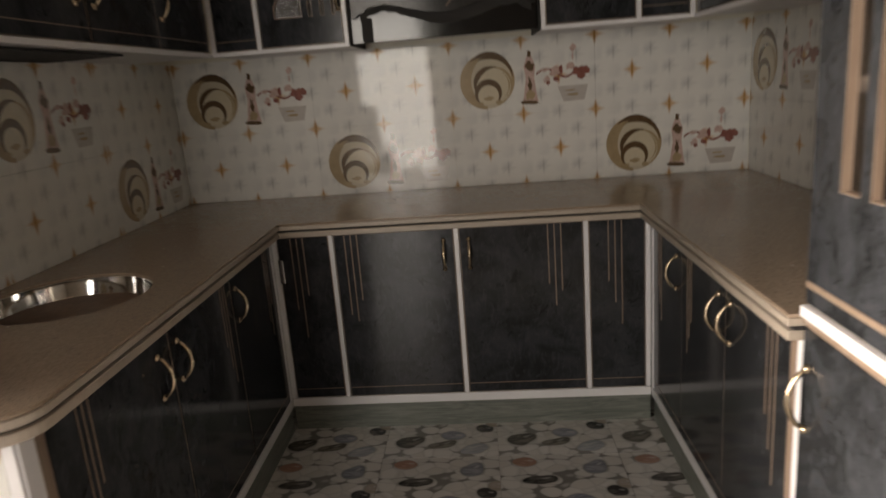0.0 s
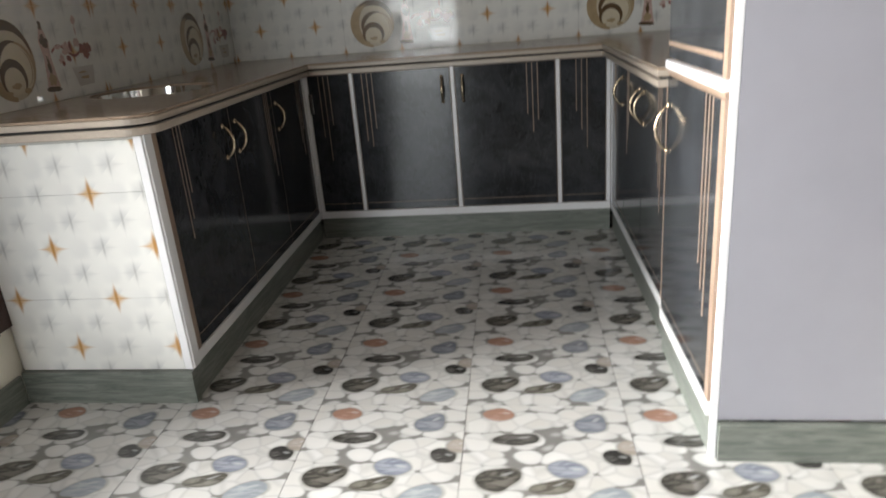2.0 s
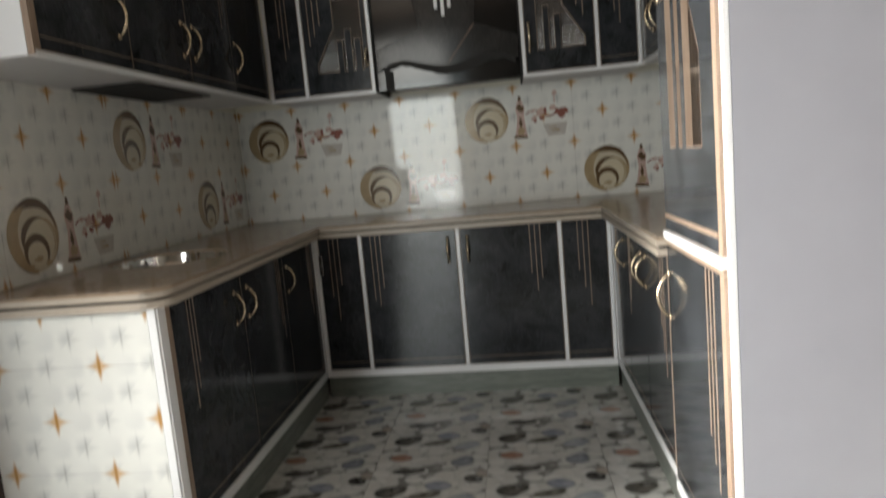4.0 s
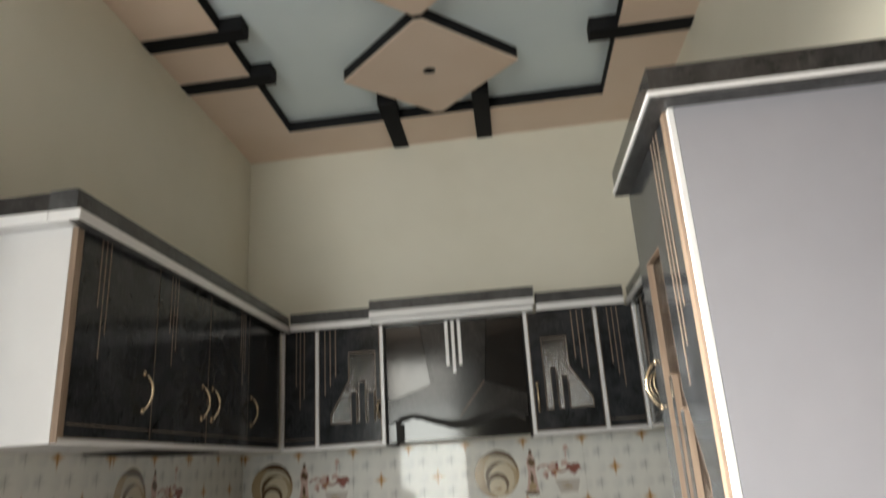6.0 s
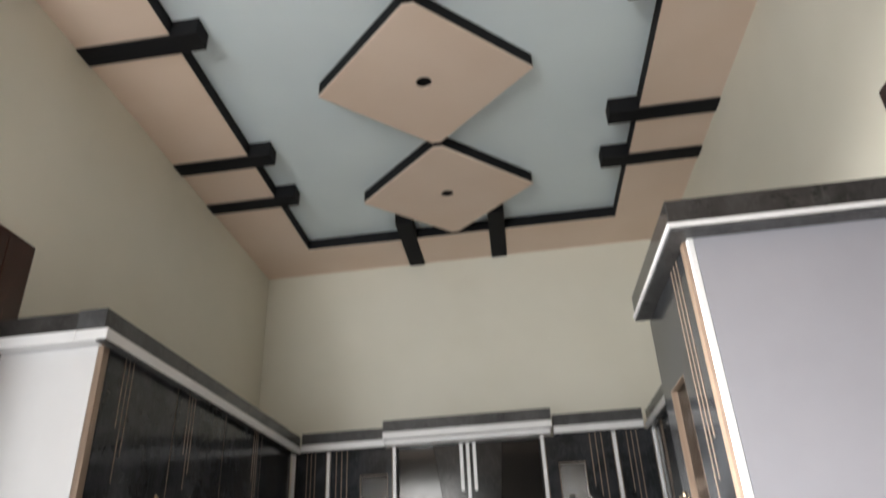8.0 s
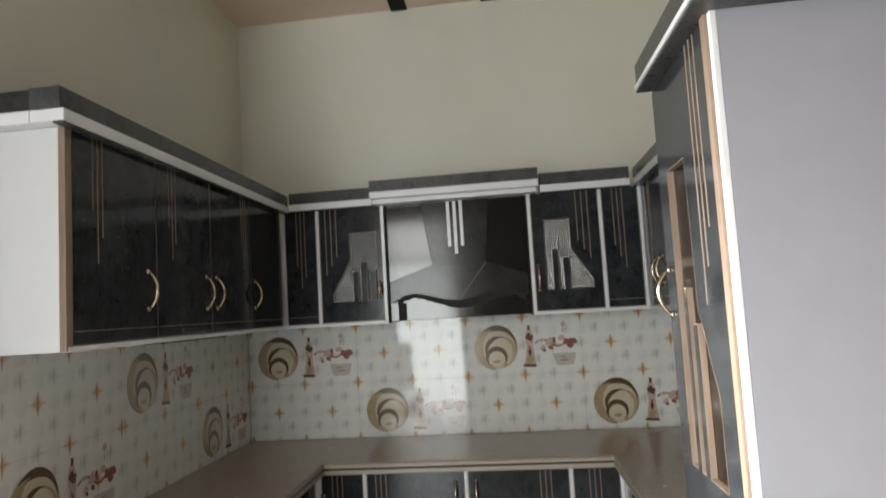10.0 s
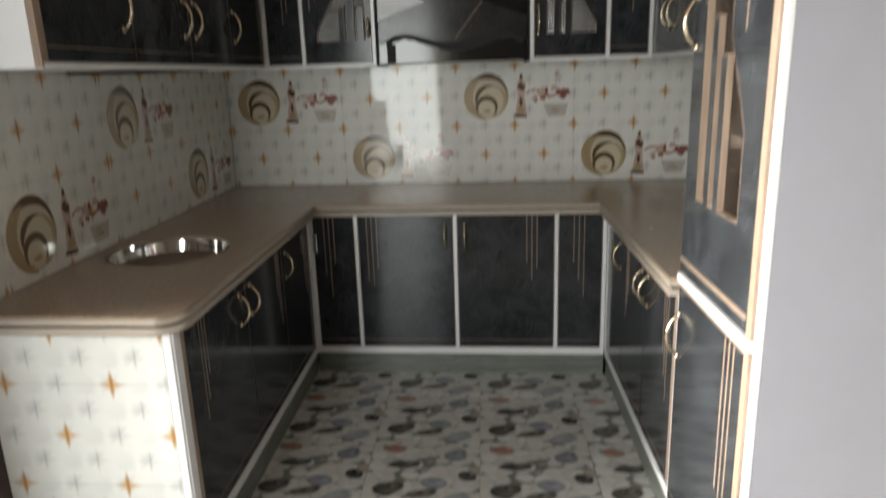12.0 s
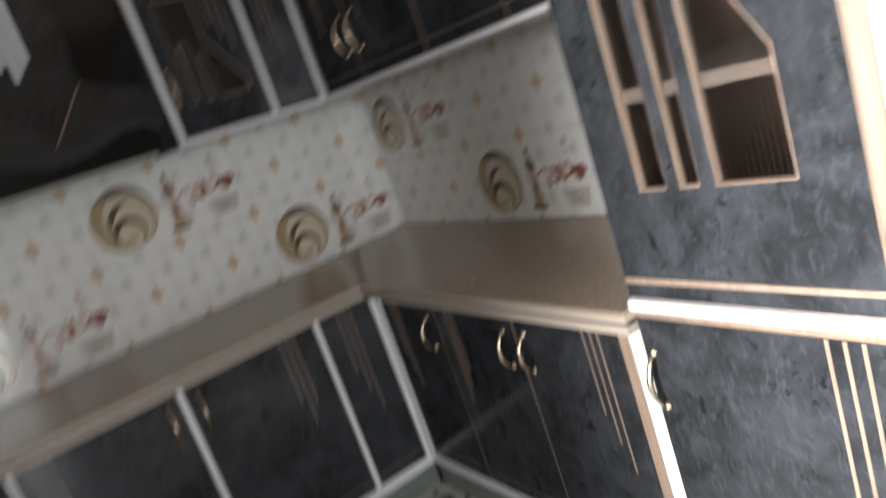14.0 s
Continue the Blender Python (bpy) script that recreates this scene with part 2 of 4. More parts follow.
def pebble_tile():
    """Glossy floor tile with one printed bed of river pebbles, the same on every tile."""
    m = Mat("pebble_floor_tile", 0.16, coat=0.3)
    uv = m.coord("UV")
    wob = m.n("TexNoise")
    m.put(wob.inputs["Vector"], uv)
    wob.inputs["Scale"].default_value = 4.0
    wob.inputs["Detail"].default_value = 1.0
    w = m.vmath("MULTIPLY", m.vmath("SUBTRACT", wob.outputs["Color"], (0.5, 0.5, 0.5)), (0.10, 0.10, 0.0))
    pos = m.vmath("ADD", uv, w)
    cells = m.vmath("MULTIPLY", pos, (1.0, 1.45, 0.0))
    edge = m.voronoi(cells, 6.6, "DISTANCE_TO_EDGE", 0.72).outputs["Distance"]
    near = m.voronoi(cells, 6.6, "F1", 0.72)
    tint = m.sep(near.outputs["Color"])
    fine = m.noise(m.vmath("MULTIPLY", uv, (5, 14, 1)), 1.0, 4, 0.55, 1.2)
    # each printed pebble: pale crown, greyer rim, dark only in the gaps between three
    col = m.mix(tint[0], (0.57, 0.56, 0.53), (0.69, 0.685, 0.665))
    col = m.mix(m.step(tint[1], 0.84, 0.93, 0.0, 0.45), col, (0.56, 0.545, 0.51))
    col = m.mix(m.step(near.outputs["Distance"], 0.30, 0.68, 0.0, 0.40), col, (0.56, 0.565, 0.565))
    col = m.mix(m.step(edge, 0.0, 0.11, 0.36, 0.0), col, (0.38, 0.38, 0.37))
    col = m.mix(m.step(near.outputs["Distance"], 0.64, 0.78, 0.0, 0.85), col, (0.15, 0.145, 0.135))
    stones = [
        (0.21, 0.89, 0.108, 0.068, 4, (0.33, 0.19, 0.14), (0.44, 0.28, 0.22)),
        (0.775, 0.80, 0.112, 0.092, 14, (0.17, 0.185, 0.215), (0.28, 0.295, 0.33)),
        (0.31, 0.645, 0.150, 0.060, 9, (0.035, 0.034, 0.030), (0.13, 0.125, 0.115)),
        (0.21, 0.265, 0.125, 0.095, 18, (0.045, 0.043, 0.037), (0.16, 0.15, 0.13)),
        (0.60, 0.35, 0.100, 0.075, -20, (0.20, 0.22, 0.27), (0.34, 0.36, 0.41)),
        (0.50, 0.205, 0.140, 0.055, 17, (0.085, 0.080, 0.065), (0.21, 0.20, 0.17)),
        (0.89, 0.46, 0.080, 0.070, -10, (0.035, 0.034, 0.032), (0.11, 0.105, 0.10)),
        (0.79, 0.125, 0.128, 0.070, 16, (0.27, 0.30, 0.33), (0.42, 0.44, 0.46)),
        (0.965, 0.56, 0.060, 0.070, 40, (0.33, 0.29, 0.25), (0.44, 0.40, 0.36)),
    ]
    for u, v, ru, rv, turn, a, b in stones:
        rot = m.n("VectorRotate")
        rot.rotation_type = "Z_AXIS"
        m.put(rot.inputs["Vector"], m.vmath("SUBTRACT", pos, (u, v, 0.0)))
        rot.inputs["Angle"].default_value = radians(-turn)
        d = m.vmath("LENGTH", m.vmath("MULTIPLY", rot.outputs[0], (1 / ru, 1 / rv, 0.0)))
        col = m.mix(m.step(d, 1.0, 1.22, 0.55, 0.0), col, (0.22, 0.21, 0.19))
        body = m.mix(m.step(fine, 0.38, 0.62), a, b)
        rim = m.step(d, 0.55, 1.0, 0.0, 0.55)
        body = m.mix(rim, body, a)
        lit = m.vmath("LENGTH", m.vmath("MULTIPLY", m.vmath("SUBTRACT", rot.outputs[0], (0.40 * ru, 0.30 * rv, 0.0)), (2.6 / ru, 4.5 / rv, 0.0)))
        body = m.mix(m.step(lit, 0.3, 1.0, 0.35, 0.0), body, (0.62, 0.63, 0.63))
        col = m.mix(m.step(d, 0.93, 1.03, 1.0, 0.0), col, body)
    col = m.mix(m.step(m.noise(m.world_pos(), 2.2, 4), 0.45, 0.8, 0.0, 0.15), col, (0.42, 0.39, 0.35))
    m.colour(col)
    m.rough(m.math("MULTIPLY_ADD", m.noise(m.world_pos(), 7, 4), 0.22, 0.10))
    m.bump(edge, 0.05, 0.001)
    return m.m


PEBBLE = pebble_tile()


def ribbed_glass():
    m = Mat("ribbed_glass", 0.12)
    m.b.inputs["Transmission Weight"].default_value = 1.0
    m.b.inputs["Base Color"].default_value = (0.18, 0.15, 0.125, 1)
    m.b.inputs["Specular IOR Level"].default_value = 0.12
    p = m.sep(m.world_pos())
    rib = m.math("SINE", m.math("MULTIPLY", m.math("ADD", p[1], p[0]), 2 * math.pi / 0.011))
    m.bump(rib, 0.24, 0.0014)
    return m.m


RIBGLASS = ribbed_glass()

# ---- geometry helpers ----
SKEW = 0.035  # the side walls are two degrees out of square with the back wall


def skewed(x, y, z):
    return Vector((x - SKEW * y, y, z))


def thing(name, base, label="", category="", group="", kind=""):
    """An empty at a thing's base, given in plan metres."""
    ob = new(name)
    ob.empty_display_size = 0.05
    ob.location = skewed(*base)
    return tagged(ob, label, category, group, kind)


def part(name, bm, material, parent=None, label="", bevel=0.0, smooth=False):
    """Links a bmesh built in plan metres as one mesh, under a thing or a part."""
    bmesh.ops.recalc_face_normals(bm, faces=bm.faces)
    if bevel:
        sharp = [e for e in bm.edges if len(e.link_faces) == 2 and e.calc_face_angle(0) > 0.5]
        bmesh.ops.bevel(bm, geom=sharp, offset=bevel, segments=2, affect="EDGES", profile=0.5)
    base, up = Vector(), parent
    while up is not None:
        base += up.location
        up = up.parent
    for v in bm.verts:
        v.co = skewed(*v.co) - base
    me = bpy.data.meshes.new(name)
    bm.to_mesh(me)
    bm.free()
    if smooth:
        me.shade_smooth()
    me.materials.append(material)
    ob = new(name, me)
    ob.parent = parent
    if label:
        ob["label"] = label
    return ob


def box(bm, x0, x1, y0, y1, z0, z1):
    v = [bm.verts.new((x, y, z)) for z in (z0, z1) for x, y in ((x0, y0), (x1, y0), (x1, y1), (x0, y1))]
    for f in ((3, 2, 1, 0), (4, 5, 6, 7), (0, 1, 5, 4), (1, 2, 6, 5), (2, 3, 7, 6), (3, 0, 4, 7)):
        bm.faces.new([v[i] for i in f])
    return bm


def one_box(*a):
    return box(bmesh.new(), *a)


def slab(bm, loops, place, d0, d1):
    """A plate with outline loops[0] and holes loops[1:], in two coordinates that place(a, b, d) turns into metres."""
    edges = []
    for loop in loops:
        vs = [bm.verts.new(place(a, b, d0)) for a, b in loop]
        edges += [bm.edges.new((vs[i], vs[(i + 1) % len(vs)])) for i in range(len(vs))]
    made = bmesh.ops.triangle_fill(bm, use_beauty=True, edges=edges)
    faces = [g for g in made["geom"] if isinstance(g, bmesh.types.BMFace)]
    out = bmesh.ops.extrude_face_region(bm, geom=faces)
    move = Vector(place(0, 0, d1)) - Vector(place(0, 0, d0))
    for g in out["geom"]:
        if isinstance(g, bmesh.types.BMVert):
            g.co += move
    return bm


def tube(bm, pts, radii, n=10):
    """A round bar through the points."""
    pts = [Vector(p) for p in pts]
    radii = radii if isinstance(radii, (list, tuple)) else [radii] * len(pts)
    rings, side = [], None
    for i, p in enumerate(pts):
        t = (pts[min(i + 1, len(pts) - 1)] - pts[max(i - 1, 0)]).normalized()
        if side is None:
            side = t.orthogonal().normalized()
        side = (side - t * side.dot(t)).normalized()
        up = t.cross(side)
        rings.append([bm.verts.new(p + radii[i] * (math.cos(a) * side + math.sin(a) * up)) for a in [2 * math.pi * k / n for k in range(n)]])
    for a, b in zip(rings, rings[1:]):
        for k in range(n):
            bm.faces.new((a[k], a[(k + 1) % n], b[(k + 1) % n], b[k]))
    bm.faces.new(rings[0][::-1])
    bm.faces.new(rings[-1])
    return bm


def lathe(bm, cx, cy, profile, n=48):
    """Turns (radius, z) pairs round an upright axis."""
    rings = [[bm.verts.new((cx + r * math.cos(2 * math.pi * k / n), cy + r * math.sin(2 * math.pi * k / n), z)) for k in range(n)] for r, z in profile]
    for a, b in zip(rings, rings[1:]):
        for k in range(n):
            bm.faces.new((a[k], a[(k + 1) % n], b[(k + 1) % n], b[k]))
    return rings


class Front:
    """A cabinet front: a runs along it, d comes out towards the room, z is up."""

    def __init__(self, side, pos):
        self.side, self.pos = side, pos

    def p(self, a, z, d):
        if self.side == "back":
            return (a, self.pos - d, z)
        if self.side == "left":
            return (self.pos + d, a, z)
        return (self.pos - d, a, z)

    def box(self, bm, a0, a1, d0, d1, z0, z1):
        x0, y0, _ = self.p(a0, 0, d0)
        x1, y1, _ = self.p(a1, 0, d1)
        return box(bm, min(x0, x1), max(x0, x1), min(y0, y1), max(y0, y1), z0, z1)


BACK_BASE, LEFT_BASE, RIGHT_BASE = Front("back", 0.020), Front("left", -0.762), Front("right", 0.766)
TALL = Front("right", 0.750)
BACK_TOP, LEFT_TOP, RIGHT_TOP = Front("back", 0.298), Front("left", -0.990), Front("right", 1.003)
WALL_L, WALL_R, WALL_B, CEIL = -1.341, 1.353, 0.664, 3.49


def handle(parent, f, a, z0, z1):
    """A bow handle with a boss at each foot."""
    bm = bmesh.new()
    n = 14
    pts, rad = [], []
    for i in range(n + 1):
        k = i / n
        pts.append(f.p(a, z0 + (z1 - z0) * k, 0.021 + 0.034 * math.sin(math.pi * k) ** 0.7))
        rad.append(0.0045 + 0.0025 * math.sin(math.pi * k))
    tube(bm, pts, rad, 8)
    for z in (z0, z1):
        tube(bm, [f.p(a, z, 0.0178), f.p(a, z, 0.023), f.p(a, z, 0.028)], [0.0105, 0.0095, 0.005], 10)
    return part("handle", bm, GOLD, parent, "bowed brass handle", smooth=True)


def inlays(parent, f, starts, z_top, drops):
    w = 0.0035 if f is TALL else 0.002
    for a, drop in zip(starts, drops):
        part("inlay_line", f.box(bmesh.new(), a - w, a + w, 0.018, 0.0192, z_top - drop, z_top), EDGE, parent)


def door(parent, f, a0, a1, z0, z1, lines=(), drops=(0.30, 0.36, 0.24), grip=None, grip_z=(0.66, 0.79), low_line=True, label=""):
    """A laminate door with pale wood edging, inlaid lines and a bow handle."""
    g = 0.0015
    core = part("door", f.box(bmesh.new(), a0 + g, a1 - g, 0.001, 0.0155, z0, z1), EDGE, parent, label)
    part("door_face", f.box(bmesh.new(), a0 + g + 0.0025, a1 - g - 0.0025, 0.0155, 0.018, z0 + 0.0025, z1 - 0.0025), SLATE, core, "dark slate glossy laminate")
    inlays(core, f, lines, z1 - 0.004, drops)
    if low_line:
        part("inlay_line", f.box(bmesh.new(), a0 + 0.006, a1 - 0.006, 0.018, 0.0186, z0 + 0.038, z0 + 0.0405), EDGE, core)
    if grip is not None:
        handle(core, f, grip, *grip_z)
    return core


def inset(loop, w):
    """The outline moved inwards by w."""
    n = len(loop)
    area = sum(loop[i][0] * loop[(i + 1) % n][1] - loop[(i + 1) % n][0] * loop[i][1] for i in range(n))
    sign = 1 if area > 0 else -1
    lines = []
    for i in range(n):
        p, q = Vector(loop[i]), Vector(loop[(i + 1) % n])
        t = (q - p).normalized()
        lines.append((p + sign * w * Vector((-t.y, t.x)), t))
    out = []
    for i in range(n):
        (p, t), (q, s) = lines[i - 1], lines[i]
        k = t.x * s.y - t.y * s.x
        d = q - p
        out.append(tuple(p + t * ((d.x * s.y - d.y * s.x) / k)) if abs(k) > 1e-4 else tuple(q))
    return out


def glass_door(parent, f, a0, a1, z0, z1, hole, bars, lines, drops, grip, grip_z):
    """A door with a shaped window, wood-edged bars that rise from its foot, and ribbed glass."""
    g = 0.0015
    rect = lambda k: [(a0 + k, z0 + k), (a1 - k, z0 + k), (a1 - k, z1 - k), (a0 + k, z1 - k)]  # noqa: E731
    core = part("door", slab(bmesh.new(), [rect(g), hole], f.p, 0.001, 0.0155), EDGE, parent, "dark slate door with a stepped glass window")
    part("door_face", slab(bmesh.new(), [rect(g + 0.0025), hole], f.p, 0.0155, 0.018), SLATE, core)
    inner = inset(hole, 0.0025)
    part("window_edging", slab(bmesh.new(), [hole, inner], f.p, 0.0005, 0.0183), EDGE, core, "pale wood edging")
    part("glass", slab(bmesh.new(), [hole], f.p, -0.004, 0.0), RIBGLASS, core, "ribbed glass").visible_shadow = False
    low = min(z for _, z in hole)
    for b0, b1, top in bars:
        bar = part("bar", f.box(bmesh.new(), b0, b1, 0.001, 0.017, low, top), EDGE, core)
        part("bar_face", f.box(bmesh.new(), b0 + 0.002, b1 - 0.002, 0.017, 0.0185, low, top - 0.003), SLATE, core)
    inlays(core, f, lines, z1 - 0.004, drops)
    handle(core, f, grip, *grip_z)
    return core


def carcass(parent, f, a0, a1, depth, z0, z1, material, shelves=()):
    """Sides, top, bottom and back board of a cabinet, open at the front."""
    t = 0.016
    bm = bmesh.new()
    f.box(bm, a0, a0 + t, -depth, 0.0, z0, z1)
    f.box(bm, a1 - t, a1, -depth, 0.0, z0, z1)
    f.box(bm, a0 + t, a1 - t, -depth, 0.0, z0, z0 + t)
    f.box(bm, a0 + t, a1 - t, -depth, 0.0, z1 - t, z1)
    f.box(bm, a0 + t, a1 - t, -depth, -depth + 0.008, z0 + t, z1 - t)
    ob = part("carcass", bm, material, parent)
    for z in shelves:
        part("shelf", f.box(bmesh.new(), a0 + t, a1 - t, -depth + 0.01, -0.03, z - 0.009, z + 0.009), INNER, parent)
    return ob


# ---- structure ----
def wall_piece(name, *b, mat=WALL):
    return tagged(part(name, one_box(*b), mat), name.replace("_", " ") + " with cream emulsion paint", "wall", kind="structure")


wall_back = wall_piece("wall_back", -1.50, 1.50, WALL_B, WALL_B + 0.15, 0, CEIL + 0.3)
# side walls: window openings begin just before the end of the cabinets
def side_wall(name, x0, x1, y_far, z_sill, z_head):
    bm = bmesh.new()
    box(bm, x0, x1, y_far, WALL_B + 0.15, 0, CEIL + 0.3)
    box(bm, x0, x1, -2.45, y_far, 0, z_sill)
    box(bm, x0, x1, -2.45, y_far, z_head, CEIL + 0.3)
    box(bm, x0, x1, -2.60, -2.45, 0, CEIL + 0.3)
    return tagged(part(name, bm, WALL), "cream painted side wall with a tall opening", "wall", kind="structure")


wall_left = side_wall("wall_left", WALL_L - 0.15, WALL_L, -1.60, 0.27, 2.60)
wall_right = side_wall("wall_right", WALL_R, WALL_R + 0.15, -1.80, 0.27, 2.64)
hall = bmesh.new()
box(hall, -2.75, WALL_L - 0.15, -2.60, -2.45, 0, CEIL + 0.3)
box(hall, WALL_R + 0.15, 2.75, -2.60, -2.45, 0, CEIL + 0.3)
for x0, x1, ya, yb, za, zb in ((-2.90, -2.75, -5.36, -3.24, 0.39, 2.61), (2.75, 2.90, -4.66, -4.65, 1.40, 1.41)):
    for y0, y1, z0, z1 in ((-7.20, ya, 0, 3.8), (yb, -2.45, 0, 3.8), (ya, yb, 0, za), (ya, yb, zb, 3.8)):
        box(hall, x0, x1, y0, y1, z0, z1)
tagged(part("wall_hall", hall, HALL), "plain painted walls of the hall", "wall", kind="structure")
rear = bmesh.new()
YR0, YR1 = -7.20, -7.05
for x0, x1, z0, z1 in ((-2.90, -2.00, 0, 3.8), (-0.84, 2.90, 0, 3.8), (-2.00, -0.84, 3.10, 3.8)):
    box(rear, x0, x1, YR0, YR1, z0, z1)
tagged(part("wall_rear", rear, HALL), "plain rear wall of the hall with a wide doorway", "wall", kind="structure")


def joinery(name, x0, x1, y0, y1, z0, z1, label):
    """A dark wooden window that fills an opening: frame, mullion and closed shutters."""
    w = thing(name, ((x0 + x1) / 2, y0, z0), label, "window", kind="structure")
    fr = bmesh.new()
    box(fr, x0, x1, y1 - 0.07, y1, z0, z1)
    box(fr, x0, x1, y0, y0 + 0.07, z0, z1)
    box(fr, x0, x1, y0 + 0.07, y1 - 0.07, z1 - 0.07, z1)
    box(fr, x0, x1, y0 + 0.07, y1 - 0.07, z0, z0 + 0.07)
    part("window_frame", fr, BROWN, w, bevel=0.004)
    mid, n = (x0 + x1) / 2, 3
    step = (y1 - y0 - 0.14) / n
    for i in range(n):
        a = y0 + 0.07 + i * step
        part("shutter", one_box(mid - 0.018, mid + 0.018, a + 0.002, a + step - 0.002, z0 + 0.072, z1 - 0.072), BROWN, w, bevel=0.003)
    return w


def open_window(name, x0, x1, y0, y1, z0, z1, label):
    """A dark wooden window frame with a deep header, open to the daylight."""
    w = thing(name, ((x0 + x1) / 2, y0, z0), label, "window", kind="structure")
    part("jamb", one_box(x0, x1, y1 - 0.085, y1, z0, z1 - 0.30), BROWN, w, bevel=0.004)
    part("jamb", one_box(x0, x1, y0, y0 + 0.085, z0, z1 - 0.30), BROWN, w, bevel=0.004)
    part("header", one_box(x0, x1, y0, y1, z1 - 0.299, z1), BROWN, w, bevel=0.004)
    part("window_sill", one_box(x0, x1 + 0.015, y0 + 0.086, y1 - 0.086, z0, z0 + 0.05), BROWN, w, bevel=0.004)
    return w


open_window("window_1", WALL_L - 0.15, WALL_L + 0.02, -2.45, -1.555, 0.27, 2.61, "dark red-brown wooden window frame by the counter end")
joinery("window_2", WALL_R - 0.02, WALL_R + 0.15, -2.45, -1.79, 0.27, 2.65, "closed dark red-brown wooden window beside the tall cabinet")
# wooden ventilator high on the left wall
vent = thing("window_3", (WALL_L + 0.03, -2.4, 2.70), "dark red-brown wooden ventilator high on the wall", "window", kind="structure")
part("window_frame", one_box(WALL_L, WALL_L + 0.045, -2.44, -2.05, 2.70, CEIL - 0.004), BROWN, vent, bevel=0.004)

# ceiling: peach border round a pale blue recess, black upstands
RX0, RX1, RY1, RY0 = -0.945, 0.983, 0.30, -2.85
BORDER_TOP = 0.071
border = slab(bmesh.new(), [[(-2.9, -7.2), (2.9, -7.2), (2.9, -2.46), (1.5, -2.46), (1.5, 0.8), (-1.5, 0.8), (-1.5, -2.46), (-2.9, -2.46)], [(RX0, RY0), (RX1, RY0), (RX1, RY1), (RX0, RY1)]], lambda a, b, d: (a, b, d), CEIL, CEIL + BORDER_TOP)
tagged(part("ceiling", border, PEACH), "peach painted plaster ceiling border", "ceiling", kind="structure")
tagged(part("ceiling_recess", one_box(RX0 - 0.2, RX1 + 0.2, RY0 - 0.2, RY1 + 0.2, CEIL + 0.073, CEIL + 0.2), BLUE), "pale blue recessed ceiling panel", "ceiling", kind="structure")
up = bmesh.new()
for x0, x1, y0, y1 in ((RX0 - 0.02, RX0 + 0.001, RY0, RY1), (RX1 - 0.001, RX1 + 0.02, RY0, RY1), (RX0 - 0.02, RX1 + 0.02, RY1 - 0.001, RY1 + 0.02), (RX0 - 0.02, RX1 + 0.02, RY0 - 0.02, RY0 + 0.001)):
    box(up, x0, x1, y0, y1, CEIL + 0.002, CEIL + 0.072)
tagged(part("trim_recess", up, BLACK), "black painted upstand round the ceiling recess", "trim", kind="structure")


def ceiling_bar(x0, x1, y0, y1):
    b = tagged(part("ceiling_bar", one_box(x0, x1, y0, y1, CEIL - 0.010, CEIL + 0.072), BLACK, bevel=0.002), "black painted wooden bar across the ceiling border", "ceiling bar", "bars of the ceiling", kind="")
    return b


for y in (-0.326, -0.728, -1.560, -1.965):
    ceiling_bar(WALL_L, -0.832, y - 0.034, y + 0.062)
for y in (-0.332, -0.714, -1.494, -1.915):
    ceiling_bar(0.845, WALL_R, y - 0.034, y + 0.062)
for x in (-0.292, 0.262):
    ceiling_bar(x - 0.05, x + 0.05, 0.085, WALL_B)


def diamond(cx, cy, hx, hy):
    d = thing("ceiling_diamond", (cx, cy, CEIL), "peach diamond ceiling panel with black edges and a lamp hole", "ceiling panel", "diamonds of the ceiling")
    k = 0.022
    rim = [(cx - hx, cy), (cx - k, cy - hy + k), (cx + k, cy - hy + k), (cx + hx, cy), (cx + k, cy + hy - k), (cx - k, cy + hy - k)]
    ring = [(cx + 0.036 * math.cos(2 * math.pi * i / 24), cy + 0.036 * math.sin(2 * math.pi * i / 24)) for i in range(24)]
    part("panel", slab(bmesh.new(), [rim, ring], lambda a, b, z: (a, b, z), CEIL - 0.006, CEIL + 0.004), PEACH, d)
    small = [(cx + (a - cx) * 0.997, cy + (b - cy) * 0.997) for a, b in rim]
    part("edge", slab(bmesh.new(), [small], lambda a, b, z: (a, b, z), CEIL + 0.025, CEIL + 0.072), BLACK, d, "black painted edge")
    part("edge", slab(bmesh.new(), [small, [(cx + (a - cx) * 1.5, cy + (b - cy) * 1.5) for a, b in ring]], lambda a, b, z: (a, b, z), CEIL + 0.0045, CEIL + 0.0245), BLACK, d, "black painted edge")
    return d


for cy in (-0.19, -1.125, -2.06):
    diamond(0.005, cy, 0.478, 0.468)

# ---- base cabinets ----
BZ0, BZ1, PL = 0.150, 0.846, 0.112
BASE_GRIP = (0.668, 0.780)


def base_unit(f, a0, a1, depth, label, group="base cabinets"):
    u = thing("base_cabinet", f.p((a0 + a1) / 2, 0.0, -depth / 2), label, "cabinet", group)
    carcass(u, f, a0, a1, depth, PL + 0.003, BZ1, INNER)
    part("bottom_rail", f.box(bmesh.new(), a0, a1, -0.002, 0.021, PL, BZ0 - 0.002), WHITE, u, "white plastic rail", bevel=0.002)
    part("plinth", f.box(bmesh.new(), a0, a1, -0.03, -0.012 + 0.022, 0.0, PL), PLINTH, u, "grey-green stone plinth")
    return u


def strip(parent, f, a0, a1, z0, z1, d1=0.022, mat=None, name="edge_strip", d0=0.0):
    return part(name, f.box(bmesh.new(), a0, a1, d0, d1, z0, z1), mat or WHITE, parent, bevel=0.0015)


